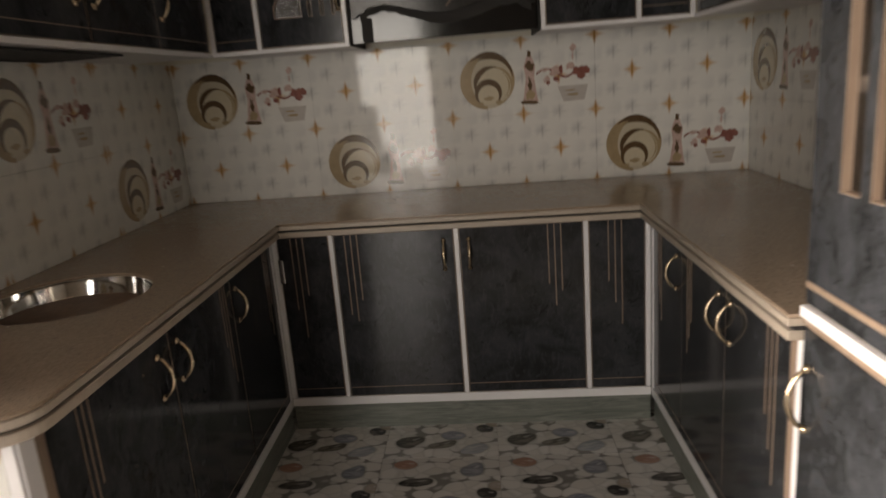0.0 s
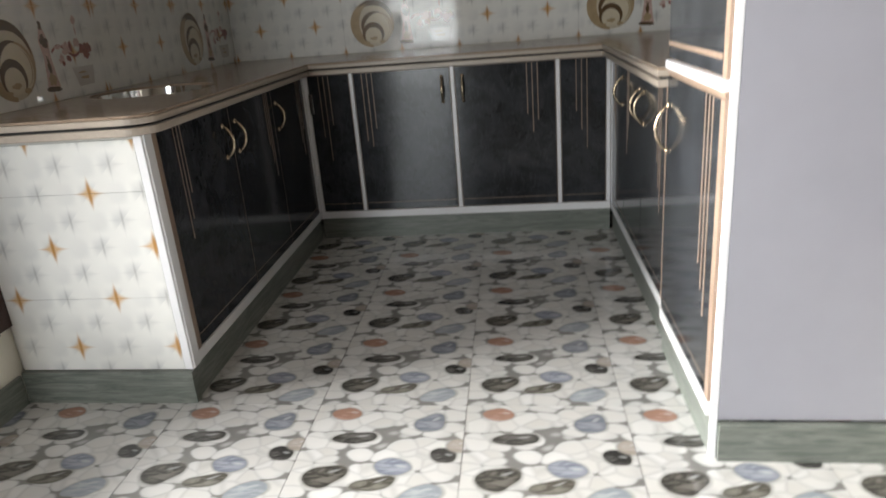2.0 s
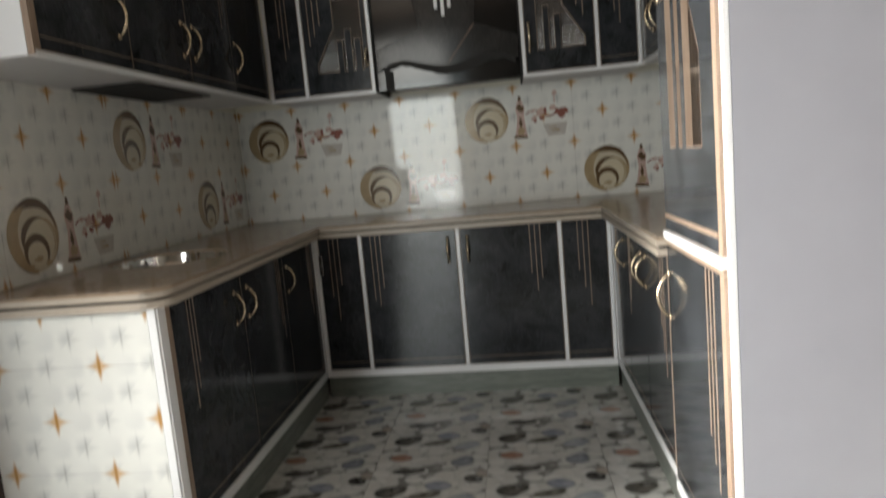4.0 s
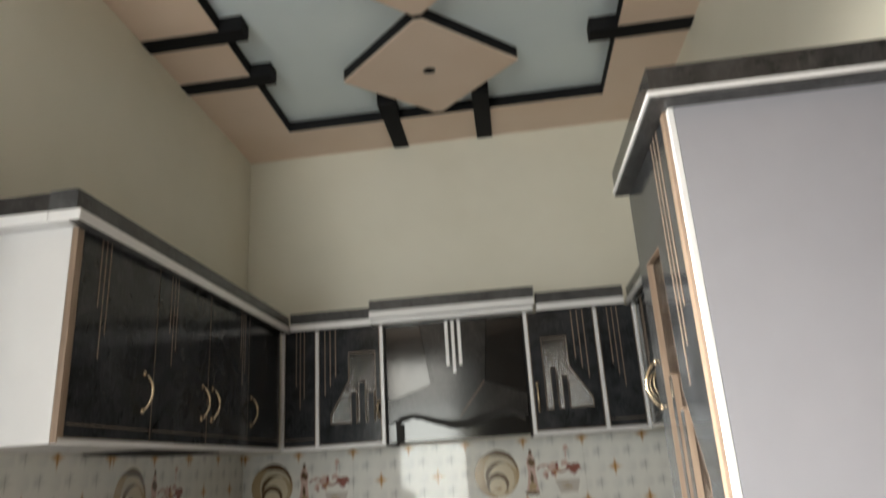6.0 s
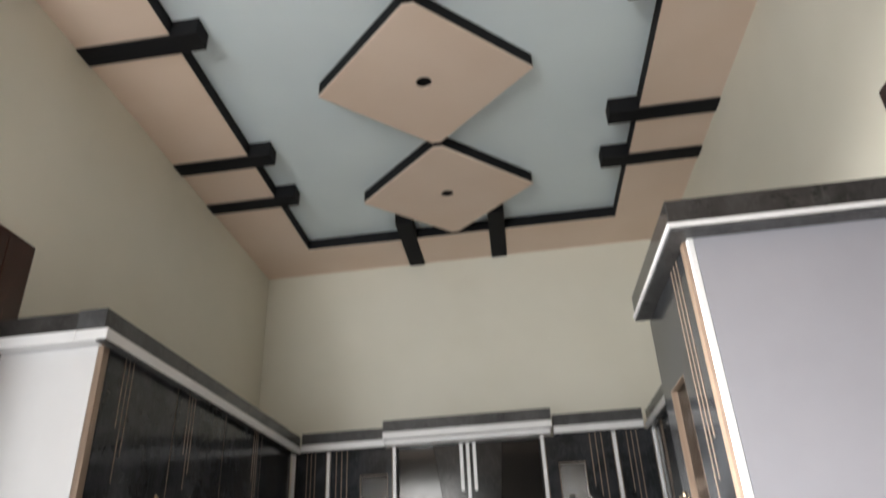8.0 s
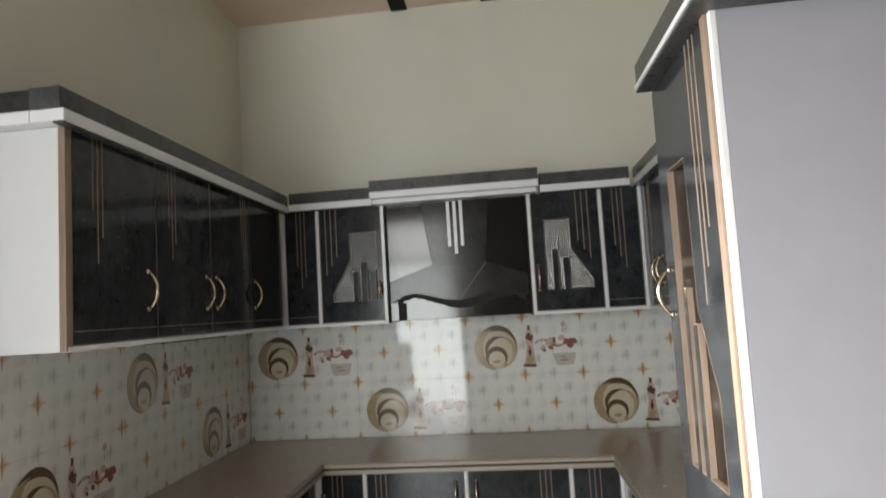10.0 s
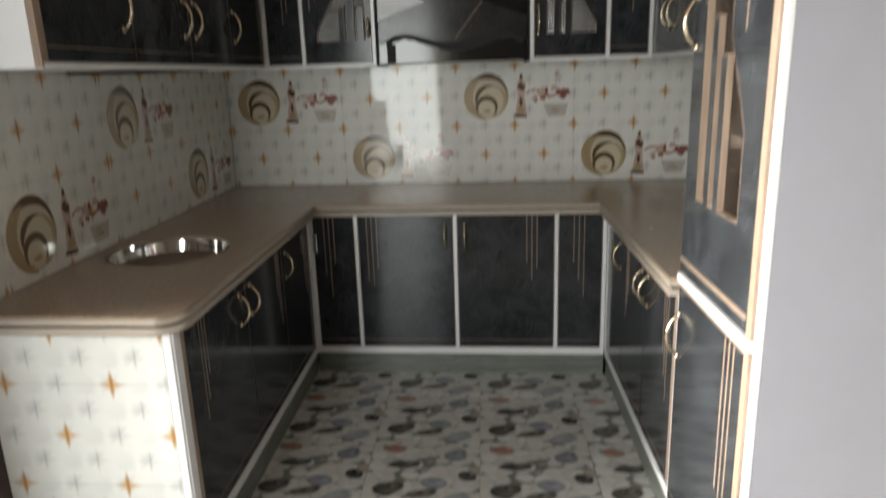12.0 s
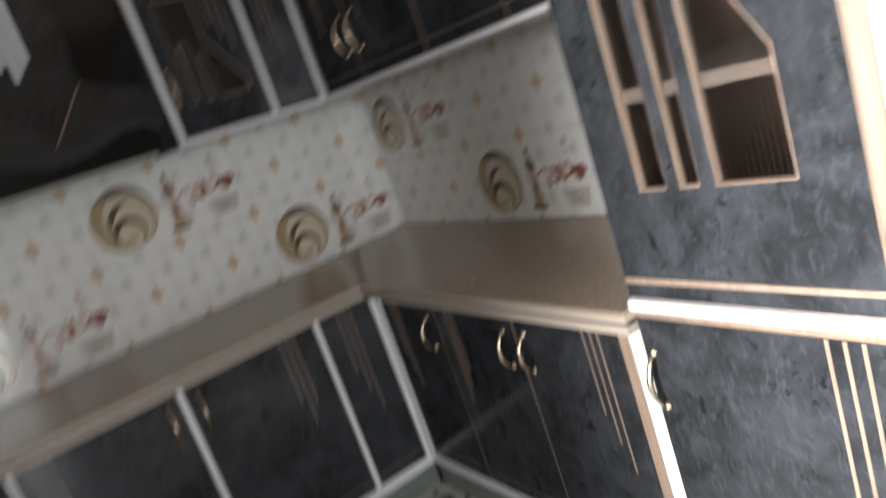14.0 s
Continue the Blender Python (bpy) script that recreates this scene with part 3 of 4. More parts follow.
# left run
u = base_unit(LEFT_BASE, -1.555, -0.487, 0.555, "dark slate base cabinet with brass handles at the counter end")
strip(u, LEFT_BASE, -1.563, -1.521, PL, BZ1, 0.024, name="corner_post")
strip(u, LEFT_BASE, -1.520, -1.488, BZ0, BZ1, 0.020, EDGE, "wood_edge")
door(u, LEFT_BASE, -1.487, -0.956, BZ0, BZ1, (-1.385, -1.363, -1.341), (0.36, 0.30, 0.22), -1.035, BASE_GRIP)
door(u, LEFT_BASE, -0.955, -0.488, BZ0, BZ1, (-0.58, -0.56, -0.54), (0.22, 0.30, 0.36), -0.918, BASE_GRIP)
u = base_unit(LEFT_BASE, -0.486, -0.002, 0.555, "dark slate base cabinet in the corner of the kitchen")
door(u, LEFT_BASE, -0.486, -0.028, BZ0, BZ1, (-0.13, -0.11, -0.09), (0.30, 0.36, 0.24), -0.452, BASE_GRIP)
strip(u, LEFT_BASE, -0.026, -0.003, BZ0, BZ1)

# back run
u = base_unit(BACK_BASE, -0.742, 0.744, 0.62, "wide dark slate base cabinet with white strips under the hob wall")
for x in (-0.732, -0.5, 0.0, 0.5, 0.734):
    strip(u, BACK_BASE, x - 0.009, x + 0.009, BZ0, BZ1)
door(u, BACK_BASE, -0.722, -0.510, BZ0, BZ1, (-0.665, -0.64, -0.615), (0.30, 0.42, 0.24), label="dark slate fixed panel")
door(u, BACK_BASE, -0.490, -0.010, BZ0, BZ1, (-0.445, -0.42, -0.395), (0.33, 0.36, 0.27), -0.052, (0.685, 0.800))
door(u, BACK_BASE, 0.010, 0.490, BZ0, BZ1, (0.355, 0.38, 0.405), (0.24, 0.33, 0.27), 0.048, (0.685, 0.800))
door(u, BACK_BASE, 0.510, 0.724, BZ0, BZ1, (0.585, 0.61, 0.635), (0.24, 0.33, 0.42), label="dark slate fixed panel")
part("hinge", BACK_BASE.box(bmesh.new(), -0.722, -0.700, 0.018, 0.034, 0.66, 0.76), STEEL, u, "steel hinge", bevel=0.003)

# right run
u = base_unit(RIGHT_BASE, -0.384, -0.002, 0.565, "narrow dark slate base cabinet in the corner of the kitchen")
door(u, RIGHT_BASE, -0.384, -0.028, BZ0, BZ1, (-0.10, -0.12, -0.14), (0.24, 0.30, 0.36), -0.333, BASE_GRIP)
strip(u, RIGHT_BASE, -0.026, -0.003, BZ0, BZ1)
u = base_unit(RIGHT_BASE, -1.250, -0.386, 0.565, "dark slate base cabinet with brass handles beside the tall cabinet")
door(u, RIGHT_BASE, -0.782, -0.386, BZ0, BZ1, (-0.45, -0.47, -0.49), (0.36, 0.30, 0.24), -0.738, BASE_GRIP)
door(u, RIGHT_BASE, -1.172, -0.784, BZ0, BZ1, (-1.055, -1.08, -1.105), (0.26, 0.34, 0.42), -0.826, BASE_GRIP)
strip(u, RIGHT_BASE, -1.204, -1.174, BZ0, BZ1, 0.020, EDGE, "wood_edge")
strip(u, RIGHT_BASE, -1.250, -1.206, PL, BZ1 - 0.002, 0.021, name="corner_post")

# ---- counter ----
def counter_loop(over):
    """Outline of the U-shaped worktop, its free corner rounded."""
    xl, xr, yb, ye = -0.735 + over, 0.736 - over, 0.020 - over, -1.563 - over
    r, pts = 0.085, []
    cx, cy = xl - r, ye + r
    for i in range(9):
        a = -math.pi / 2 + math.pi / 2 * i / 8
        pts.append((cx + r * math.cos(a), cy + r * math.sin(a)))
    return [(WALL_L + 0.002, ye), *pts, (xl, yb), (xr, yb), (xr, -1.252), (WALL_R - 0.002, -1.252), (WALL_R - 0.002, WALL_B - 0.002), (WALL_L + 0.002, WALL_B - 0.002)]


SINK = (-1.062, -0.862, 0.225)
hole = [(SINK[0] + SINK[2] * math.cos(2 * math.pi * i / 40), SINK[1] + SINK[2] * math.sin(2 * math.pi * i / 40)) for i in range(40)]
flat = lambda a, b, z: (a, b, z)  # noqa: E731
top = thing("worktop", (0, 0.3, 0.85), "brown speckled granite worktop with a double edge painted pale for sheen", "worktop")
part("slab", slab(bmesh.new(), [counter_loop(0.033), hole], flat, 0.8965, 0.905), GRANITE, top, bevel=0.003)
part("upper_edge", slab(bmesh.new(), [counter_loop(0.035), hole], flat, 0.8785, 0.896), SHEEN_EDGE, top, "granite upper edge with its sheen painted pale", bevel=0.003)
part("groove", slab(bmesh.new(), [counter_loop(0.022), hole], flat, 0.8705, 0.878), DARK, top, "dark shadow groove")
part("lower_edge", slab(bmesh.new(), [counter_loop(0.033), hole], flat, 0.848, 0.870), SHEEN_EDGE, top, "granite lower edge with its sheen painted pale", bevel=0.003)

sx, sy, sr = SINK
sink = thing("kitchen_sink", (sx, sy, 0.715), "round stainless steel sink let into the worktop", "sink")
bm = bmesh.new()
rings = lathe(bm, sx, sy, [(sr - 0.0006, 0.8955), (sr - 0.002, 0.882), (sr - 0.006, 0.862), (sr - 0.013, 0.838), (sr - 0.023, 0.812), (sr - 0.038, 0.784), (sr - 0.060, 0.760), (sr - 0.09, 0.743), (sr - 0.12, 0.736), (0.05, 0.724), (0.045, 0.715)])
bm.faces.new(rings[-1])
part("bowl", bm, SINKSTEEL, sink, smooth=True)
bm = bmesh.new()
rings = lathe(bm, sx, sy, [(0.043, 0.718), (0.034, 0.720), (0.030, 0.717), (0.012, 0.718)], 24)
bm.faces.new(rings[-1])
part("drain", bm, STEEL, sink, "steel strainer", smooth=True)

# ---- tall cabinet ----
T0, T1, TZ = -1.822, -1.252, 2.250
tall = thing("tall_cabinet", (1.05, (T0 + T1) / 2, 0), "tall slate-grey larder cabinet with a stepped glass window", "cabinet")
bm = bmesh.new()
TB = 1.345
for b in ((0.751, TB, T0, T0 + 0.018, PL, TZ), (0.751, TB, T1 - 0.018, T1, PL, TZ), (0.751, TB, T0 + 0.018, T1 - 0.018, PL, PL + 0.018), (0.751, TB, T0 + 0.018, T1 - 0.018, TZ - 0.018, TZ), (0.751, TB, T0 + 0.018, T1 - 0.018, 0.885, 0.93), (TB - 0.01, TB, T0 + 0.018, T1 - 0.018, PL + 0.018, 0.885), (TB - 0.01, TB, T0 + 0.018, T1 - 0.018, 0.93, TZ - 0.018)):
    box(bm, *b)
part("carcass", bm, INNER, tall)
part("side_panel", one_box(0.753, TB, T0 - 0.006, T0 - 0.0005, PL, TZ), LILAC, tall, "pale grey-lilac side board")
part("side_panel", one_box(0.751, TB, T1 + 0.0005, T1 + 0.004, 0.906, TZ), SLATE, tall)
part("plinth", TALL.box(bmesh.new(), T0, T1, -0.03, 0.010, 0, PL), PLINTH, tall, "grey-green stone plinth")
part("plinth", one_box(0.754, TB, T0 - 0.020, T0, 0, PL - 0.008), PLINTH, tall, "grey-green stone plinth")
part("corner_edge", one_box(0.738, 0.7525, T0 - 0.006, T0 + 0.012, 0.0, TZ), WHITE, tall, "white plastic corner strip", bevel=0.0015)
strip(tall, TALL, T0 + 0.013, T1, PL, BZ0 - 0.002, 0.021, name="bottom_rail")
strip(tall, TALL, T0 + 0.013, T1 - 0.001, 0.903, 0.926, 0.026, name="middle_rail")
strip(tall, TALL, T0 + 0.013, T1 - 0.001, 0.888, 0.902, 0.020, EDGE, "wood_edge")
strip(tall, TALL, T0 + 0.013, T0 + 0.043, BZ0, 0.886, 0.020, EDGE, "wood_edge")
strip(tall, TALL, T0 + 0.013, T0 + 0.043, 0.928, TZ, 0.020, EDGE, "wood_edge")
door(tall, TALL, T0 + 0.045, T1 - 0.002, BZ0, 0.885, (-1.66, -1.69, -1.72), (0.42, 0.48, 0.54), T1 - 0.030, (0.668, 0.800), label="slate-grey lower door")
win = [(-1.358, 1.167), (-1.672, 1.167), (-1.672, 1.385), (-1.552, 1.60), (-1.542, 1.985), (-1.358, 1.985)]
d = glass_door(tall, TALL, T0 + 0.045, T1 - 0.002, 0.928, TZ - 0.002, win, [(-1.453, -1.420, 1.65), (-1.528, -1.492, 1.555)], (-1.640, -1.675, -1.710), (0.64, 0.55, 0.46), T1 - 0.040, (1.575, 1.705))
part("inlay_line", TALL.box(bmesh.new(), T0 + 0.05, T1 - 0.008, 0.018, 0.0205, 0.966, 0.978), EDGE, d)
for z in (1.350, 1.72):
    part("shelf", one_box(0.756, TB - 0.012, T0 + 0.019, T1 - 0.019, z - 0.013, z + 0.013), MELAMINE, tall, "cream shelf behind the glass")

# ---- wall cabinets ----
UZ0, UZ1 = 1.573, 2.214
UP_GRIP = (1.690, 1.818)


def wall_unit(f, a0, a1, depth, label, z0=UZ0, shelves=()):
    u = thing("wall_cabinet", f.p((a0 + a1) / 2, z0, -depth / 2), label, "cabinet", "wall cabinets")
    carcass(u, f, a0, a1, depth, z0 + 0.017, UZ1, INNER, shelves)
    part("bottom_board", f.box(bmesh.new(), a0, a1, -depth, 0.002, z0, z0 + 0.016), MELAMINE, u, "white bottom board")
    strip(u, f, a0, a1, z0 - 0.002, z0 + 0.014, 0.021, name="bottom_rail")
    return u


def cornice(f, a0, a1, d, lift=0.0):
    """White ledge and dark band on top of the wall cabinets; a lifted one has a stepped white soffit under it."""
    c = thing("cornice", f.p((a0 + a1) / 2, UZ1, 0), "dark grey cornice with a white ledge on the wall cabinets", "cornice", "cornices")
    z = UZ1 + lift
    part("ledge", f.box(bmesh.new(), a0, a1, -0.05, d, z + 0.001, z + 0.038), WHITE, c, "white ledge", bevel=0.004)
    if lift:
        part("soffit", f.box(bmesh.new(), a0 + 0.010, a1 - 0.010, -0.05, d - 0.030, UZ1 + 0.001, z), WHITE, c, "white step under the ledge", bevel=0.002)
    else:
        part("soffit", f.box(bmesh.new(), a0, a1, 0.0225, d - 0.002, UZ1 - 0.0055, UZ1 + 0.0005), CORNICE, c)
    part("band", f.box(bmesh.new(), a0, a1, -0.05, d - 0.012, z + 0.039, z + 0.101), CORNICE, c)
    part("cover", f.box(bmesh.new(), a0 + 0.085, a1 - 0.085, -0.335, -0.0525, UZ1 + 0.001, UZ1 + 0.02), MELAMINE, c)
    return c


D_UP = 0.340
u = wall_unit(LEFT_TOP, -1.580, -0.634, D_UP, "dark slate wall cabinet with a white end board")
part("end_board", one_box(WALL_L + 0.004, -0.9905, -1.587, -1.5805, UZ0, UZ1), ENDBOARD, u, "bright white glossy end board")
strip(u, LEFT_TOP, -1.587, -1.556, UZ0, UZ1, 0.020, EDGE, "wood_edge")
door(u, LEFT_TOP, -1.555, -1.082, UZ0 + 0.016, UZ1, (-1.455, -1.43, -1.405), (0.22, 0.38, 0.30), -1.150, UP_GRIP)
door(u, LEFT_TOP, -1.081, -0.636, UZ0 + 0.016, UZ1, (-0.99, -0.965, -0.94), (0.22, 0.34, 0.28), -0.695, UP_GRIP)
u = wall_unit(LEFT_TOP, -0.633, 0.279, D_UP, "dark slate wall cabinet in the corner")
door(u, LEFT_TOP, -0.634, -0.192, UZ0 + 0.016, UZ1, (-0.30, -0.275, -0.25), (0.22, 0.34, 0.28), -0.598, UP_GRIP)
door(u, LEFT_TOP, -0.191, 0.258, UZ0 + 0.016, UZ1, (), (), -0.160, UP_GRIP)
cornice(LEFT_TOP, -1.64, 0.330, 0.055)
end = thing("cornice", (-1.15, -1.6, UZ1), "dark grey cornice end with a white ledge over the end board", "cornice", "cornices")
part("ledge", one_box(WALL_L + 0.002, -1.0405, -1.64, -1.56, UZ1 + 0.001, UZ1 + 0.038), WHITE, end, "white ledge", bevel=0.003)
part("band", one_box(WALL_L + 0.002, -1.0405, -1.628, -1.56, UZ1 + 0.039, UZ1 + 0.101), GLOSSBAND, end)
vent_u = thing("under_cabinet_grille", (-1.15, -0.67, UZ0), "dark vent opening under the wall cabinet", "vent")
part("frame", slab(bmesh.new(), [[(-1.30, -0.96), (-1.03, -0.96), (-1.03, -0.36), (-1.30, -0.36)], [(-1.28, -0.94), (-1.05, -0.94), (-1.05, -0.38), (-1.28, -0.38)]], flat, UZ0 - 0.010, UZ0 - 0.003), DARK, vent_u)
for i in range(8):
    part("slat", one_box(-1.28, -1.05, -0.925 + i * 0.068, -0.885 + i * 0.068, UZ0 - 0.008, UZ0 - 0.003), DARK, vent_u)

u = wall_unit(BACK_TOP, -0.965, -0.390, 0.355, "dark slate wall cabinet with a stepped glass door beside the hood", shelves=(1.88,))
for x in (-0.962, -0.765, -0.398):
    strip(u, BACK_TOP, x - 0.009, x + 0.009, UZ0, UZ1)
door(u, BACK_TOP, -0.952, -0.775, UZ0 + 0.016, UZ1, (-0.885, -0.862, -0.839), (0.30, 0.42, 0.36))
w_l = [(-0.435, 1.70), (-0.69, 1.70), (-0.69, 1.745), (-0.588, 1.925), (-0.588, 2.075), (-0.435, 2.075)]
glass_door(u, BACK_TOP, -0.755, -0.408, UZ0 + 0.016, UZ1, w_l, [(-0.575, -0.545, 1.86), (-0.53, -0.495, 1.915), (-0.48, -0.447, 1.86)], (-0.72, -0.69, -0.66), (0.36, 0.31, 0.26), -0.422, (1.72, 1.80))
u = wall_unit(BACK_TOP, 0.390, 0.975, 0.355, "dark slate wall cabinet with a stepped glass door beside the hood", shelves=(1.88,))
for x in (0.398, 0.77, 0.976):
    strip(u, BACK_TOP, x - 0.009, x + 0.009, UZ0, UZ1)
w_r = [(0.47, 1.70), (0.712, 1.70), (0.712, 1.745), (0.607, 1.91), (0.607, 2.07), (0.47, 2.07)]
glass_door(u, BACK_TOP, 0.408, 0.760, UZ0 + 0.016, UZ1, w_r, [(0.505, 0.535, 1.91), (0.56, 0.592, 1.865)], (0.645, 0.675, 0.705), (0.26, 0.31, 0.36), 0.430, (1.70, 1.83))
door(u, BACK_TOP, 0.780, 0.966, UZ0 + 0.016, UZ1, (0.835, 0.86, 0.885), (0.30, 0.36, 0.42))
cornice(BACK_TOP, -0.915, -0.443, 0.055)
cornice(BACK_TOP, 0.463, 0.928, 0.055)
cornice(BACK_TOP, -0.447, 0.455, 0.105, 0.026)

u = wall_unit(RIGHT_TOP, -0.470, 0.279, 0.345, "dark slate wall cabinet in the corner by the hood")
door(u, RIGHT_TOP, -0.060, 0.258, UZ0 + 0.016, UZ1, (0.09, 0.11, 0.13), (0.30, 0.36, 0.42), -0.015, UP_GRIP)
door(u, RIGHT_TOP, -0.468, -0.062, UZ0 + 0.016, UZ1, (-0.20, -0.18, -0.16), (0.30, 0.36, 0.42), -0.108, UP_GRIP)
u = wall_unit(RIGHT_TOP, -1.245, -0.472, 0.345, "dark slate wall cabinet beside the tall cabinet")
door(u, RIGHT_TOP, -0.858, -0.474, UZ0 + 0.016, UZ1, (-0.60, -0.58, -0.56), (0.30, 0.36, 0.42), -0.815, UP_GRIP)
door(u, RIGHT_TOP, -1.243, -0.860, UZ0 + 0.016, UZ1, (-1.16, -1.14, -1.12), (0.30, 0.36, 0.42), -0.905, UP_GRIP)
cornice(RIGHT_TOP, -1.246, 0.330, 0.055)

# cornice of the tall cabinet
TC = thing("cornice", (1.0, -1.55, TZ), "dark glossy cornice with a white ledge on the tall cabinet", "cornice", "cornices")
for nm, over, z0, z1, mt in (("soffit", 0.058, TZ + 0.0005, TZ + 0.008, CORNICE), ("ledge", 0.062, TZ + 0.0085, TZ + 0.023, WHITE), ("band", 0.056, TZ + 0.0235, TZ + 0.088, GLOSSBAND)):
    bm = slab(bmesh.new(), [[(0.746 - over, T0 - over), (WALL_R - 0.004, T0 - over), (WALL_R - 0.004, T1 + 0.002), (0.746 - over, T1 + 0.002)]], flat, z0, z1)
    part(nm, bm, mt, TC, bevel=0.003)

# ---- hood ----
hood = thing("cooker_hood", (0, 0.45, 1.66), "dark steel chimney hood with black glass between the wall cabinets", "cooker hood")


upright = lambda a, b, d: (a, d, b)  # noqa: E731
HOOD_TOP = UZ1 - 0.002
part("glass_panel", one_box(-0.3785, 0.3785, 0.312, 0.320, 1.580, HOOD_TOP), BLACKGLASS, hood, "glossy black glass panel", bevel=0.0015)
part("chimney", slab(bmesh.new(), [[(-0.137, 1.870), (0.158, 1.870), (0.188, HOOD_TOP), (-0.187, HOOD_TOP)]], upright, 0.300, 0.3115), HOODSLATE, hood, "tapered slate chimney", bevel=0.003)


def wing_edge(k):
    """Height of the wavy lower edge; k runs from -1 to 1 across the hood."""
    a = abs(k)
    low = 1.674 + 0.052 * math.sin(math.pi * min(a / 0.78, 1.0) * 0.5) ** 2 * (1.0 if a < 0.62 else 1 - 0.55 * (a - 0.62) / 0.38)
    return low - (0.012 if a > 0.86 else 0.0) - (0.010 if a > 0.94 else 0.0)


# gull-wing front plate with a wavy, stepped lower edge; the shade below it is built as a black strip
N_W = 44
edge = [(-0.372 + 0.744 * i / N_W, wing_edge(-1 + 2 * i / N_W)) for i in range(N_W + 1)]
part("front_plate", slab(bmesh.new(), [edge + [(0.374, 1.792), (0.158, 1.872), (-0.137, 1.872), (-0.374, 1.792)]], upright, 0.286, 0.2995), HOODSLATE, hood, "winged slate front plate with a wavy edge", bevel=0.0015)
rnd = random.Random(3)
under = [(a, b - 0.020 - 0.022 * (0.5 + 0.5 * math.sin(9.5 * a + 0.6)) - 0.008 * rnd.random()) for a, b in edge[2:-1]]
part("wing_shade", slab(bmesh.new(), [[(a, b + 0.004) for a, b in edge[2:-1]] + under[::-1]], upright, 0.3025, 0.3085), DARK, hood, "black wavy strip standing for the shade below the plate")
# dark leg of that shade, added as a black upright
part("shade_leg", one_box(-0.336, -0.292, 0.3035, 0.3105, 1.581, 1.676), DARK, hood, "black upright strip standing for a dark gap", bevel=0.003)
part("brace", slab(bmesh.new(), [[(0.012, 1.694), (0.020, 1.694), (0.158, 1.868), (0.150, 1.868)]], upright, 0.2835, 0.2858), INNER, hood, "thin brown diagonal line")
for x, z in ((-0.035, 1.965), (0.0, 1.925), (0.035, 1.965)):
    part("light_strip", one_box(x - 0.0085, x + 0.0085, 0.287, 0.2995, z, HOOD_TOP), WHITE, hood, "white vertical strip")
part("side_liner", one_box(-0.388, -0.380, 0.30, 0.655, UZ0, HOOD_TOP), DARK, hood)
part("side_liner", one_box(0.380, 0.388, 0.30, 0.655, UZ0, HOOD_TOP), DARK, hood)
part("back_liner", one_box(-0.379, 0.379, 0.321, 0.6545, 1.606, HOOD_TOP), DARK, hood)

# ---- skirting ----
sk = bmesh.new()
box(sk, WALL_L, WALL_L + 0.012, -2.60, -1.590, 0, 0.102)
box(sk, WALL_R - 0.012, WALL_R, -2.60, -1.84, 0, 0.102)
tagged(part("baseboard", sk, PLINTH), "grey-green stone tile skirting along the walls", "skirting", kind="structure")

# ---- tiled end of the counter ----
TP, TROW = 0.66, 0.33


def star_piece(parent, name, place, s0, s1, z0, z1, u0, v0, thick=0.0075):
    """One wall tile; place(s, z, d) gives metres, and the print starts from u0, v0."""
    bm = bmesh.new()
    g = 0.0005
    pts = [(s0 + g, z0 + g), (s1 - g, z0 + g), (s1 - g, z1 - g), (s0 + g, z1 - g)]
    slab(bm, [pts], place, 0.0, thick)
    uv = bm.loops.layers.uv.new("print")
    inv = {}
    for v in bm.verts:
        inv[v] = min(((s, z) for s, z in pts), key=lambda q: min((Vector(place(*q, d)) - v.co).length for d in (0.0, thick)))
    for f in bm.faces:
        for l in f.loops:
            s, z = inv[l.vert]
            l[uv].uv = (s - u0, z - v0)
    return part(name, bm, STAR, parent)


pen = thing("counter_end", (-1.04, -1.56, 0), "tiled end wall of the counter, white tiles with orange stars", "counter end")
part("backing", one_box(WALL_L + 0.002, -0.770, -1.5625, -1.556, PL, 0.846), WHITEGROUT, pen)
part("corner_post", one_box(-0.768, -0.7425, -1.5715, -1.5566, PL, 0.846), WHITE, pen, "white plastic corner post", bevel=0.002)
part("plinth", one_box(WALL_L + 0.012, -0.742, -1.588, -1.556, 0, PL - 0.002), PLINTH, pen, "grey-green stone plinth")
end_place = lambda s, z, d: (s, -1.5627 - d, z)  # noqa: E731
for z0, z1 in ((PL, 0.358), (0.358, 0.688), (0.688, 0.838)):
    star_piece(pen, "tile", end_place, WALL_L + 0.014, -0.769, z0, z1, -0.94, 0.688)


# ---- wall tiles ----
def blob(cx, cz, rx, rz, seed, n=18, rough=0.25):
    rnd = random.Random(seed)
    k = [1 + rough * (rnd.random() - 0.5) * 2 for _ in range(n)]
    return [(cx + rx * k[i] * math.cos(2 * math.pi * i / n), cz + rz * k[i] * math.sin(2 * math.pi * i / n)) for i in range(n)]


def crescent(cx, cz, r, w, a0, a1, n=26):
    """A sickle between two angles, thickest in its middle."""
    out, inn = [], []
    for i in range(n + 1):
        k = i / n
        a = radians(a0 + (a1 - a0) * k)
        t = w * math.sin(math.pi * min(max(k, 0.04), 0.96)) ** 0.6
        out.append((cx + r * math.cos(a), cz + r * math.sin(a)))
        inn.append((cx + (r - t) * math.cos(a), cz + (r - t) * math.sin(a)))
    return out + inn[::-1]


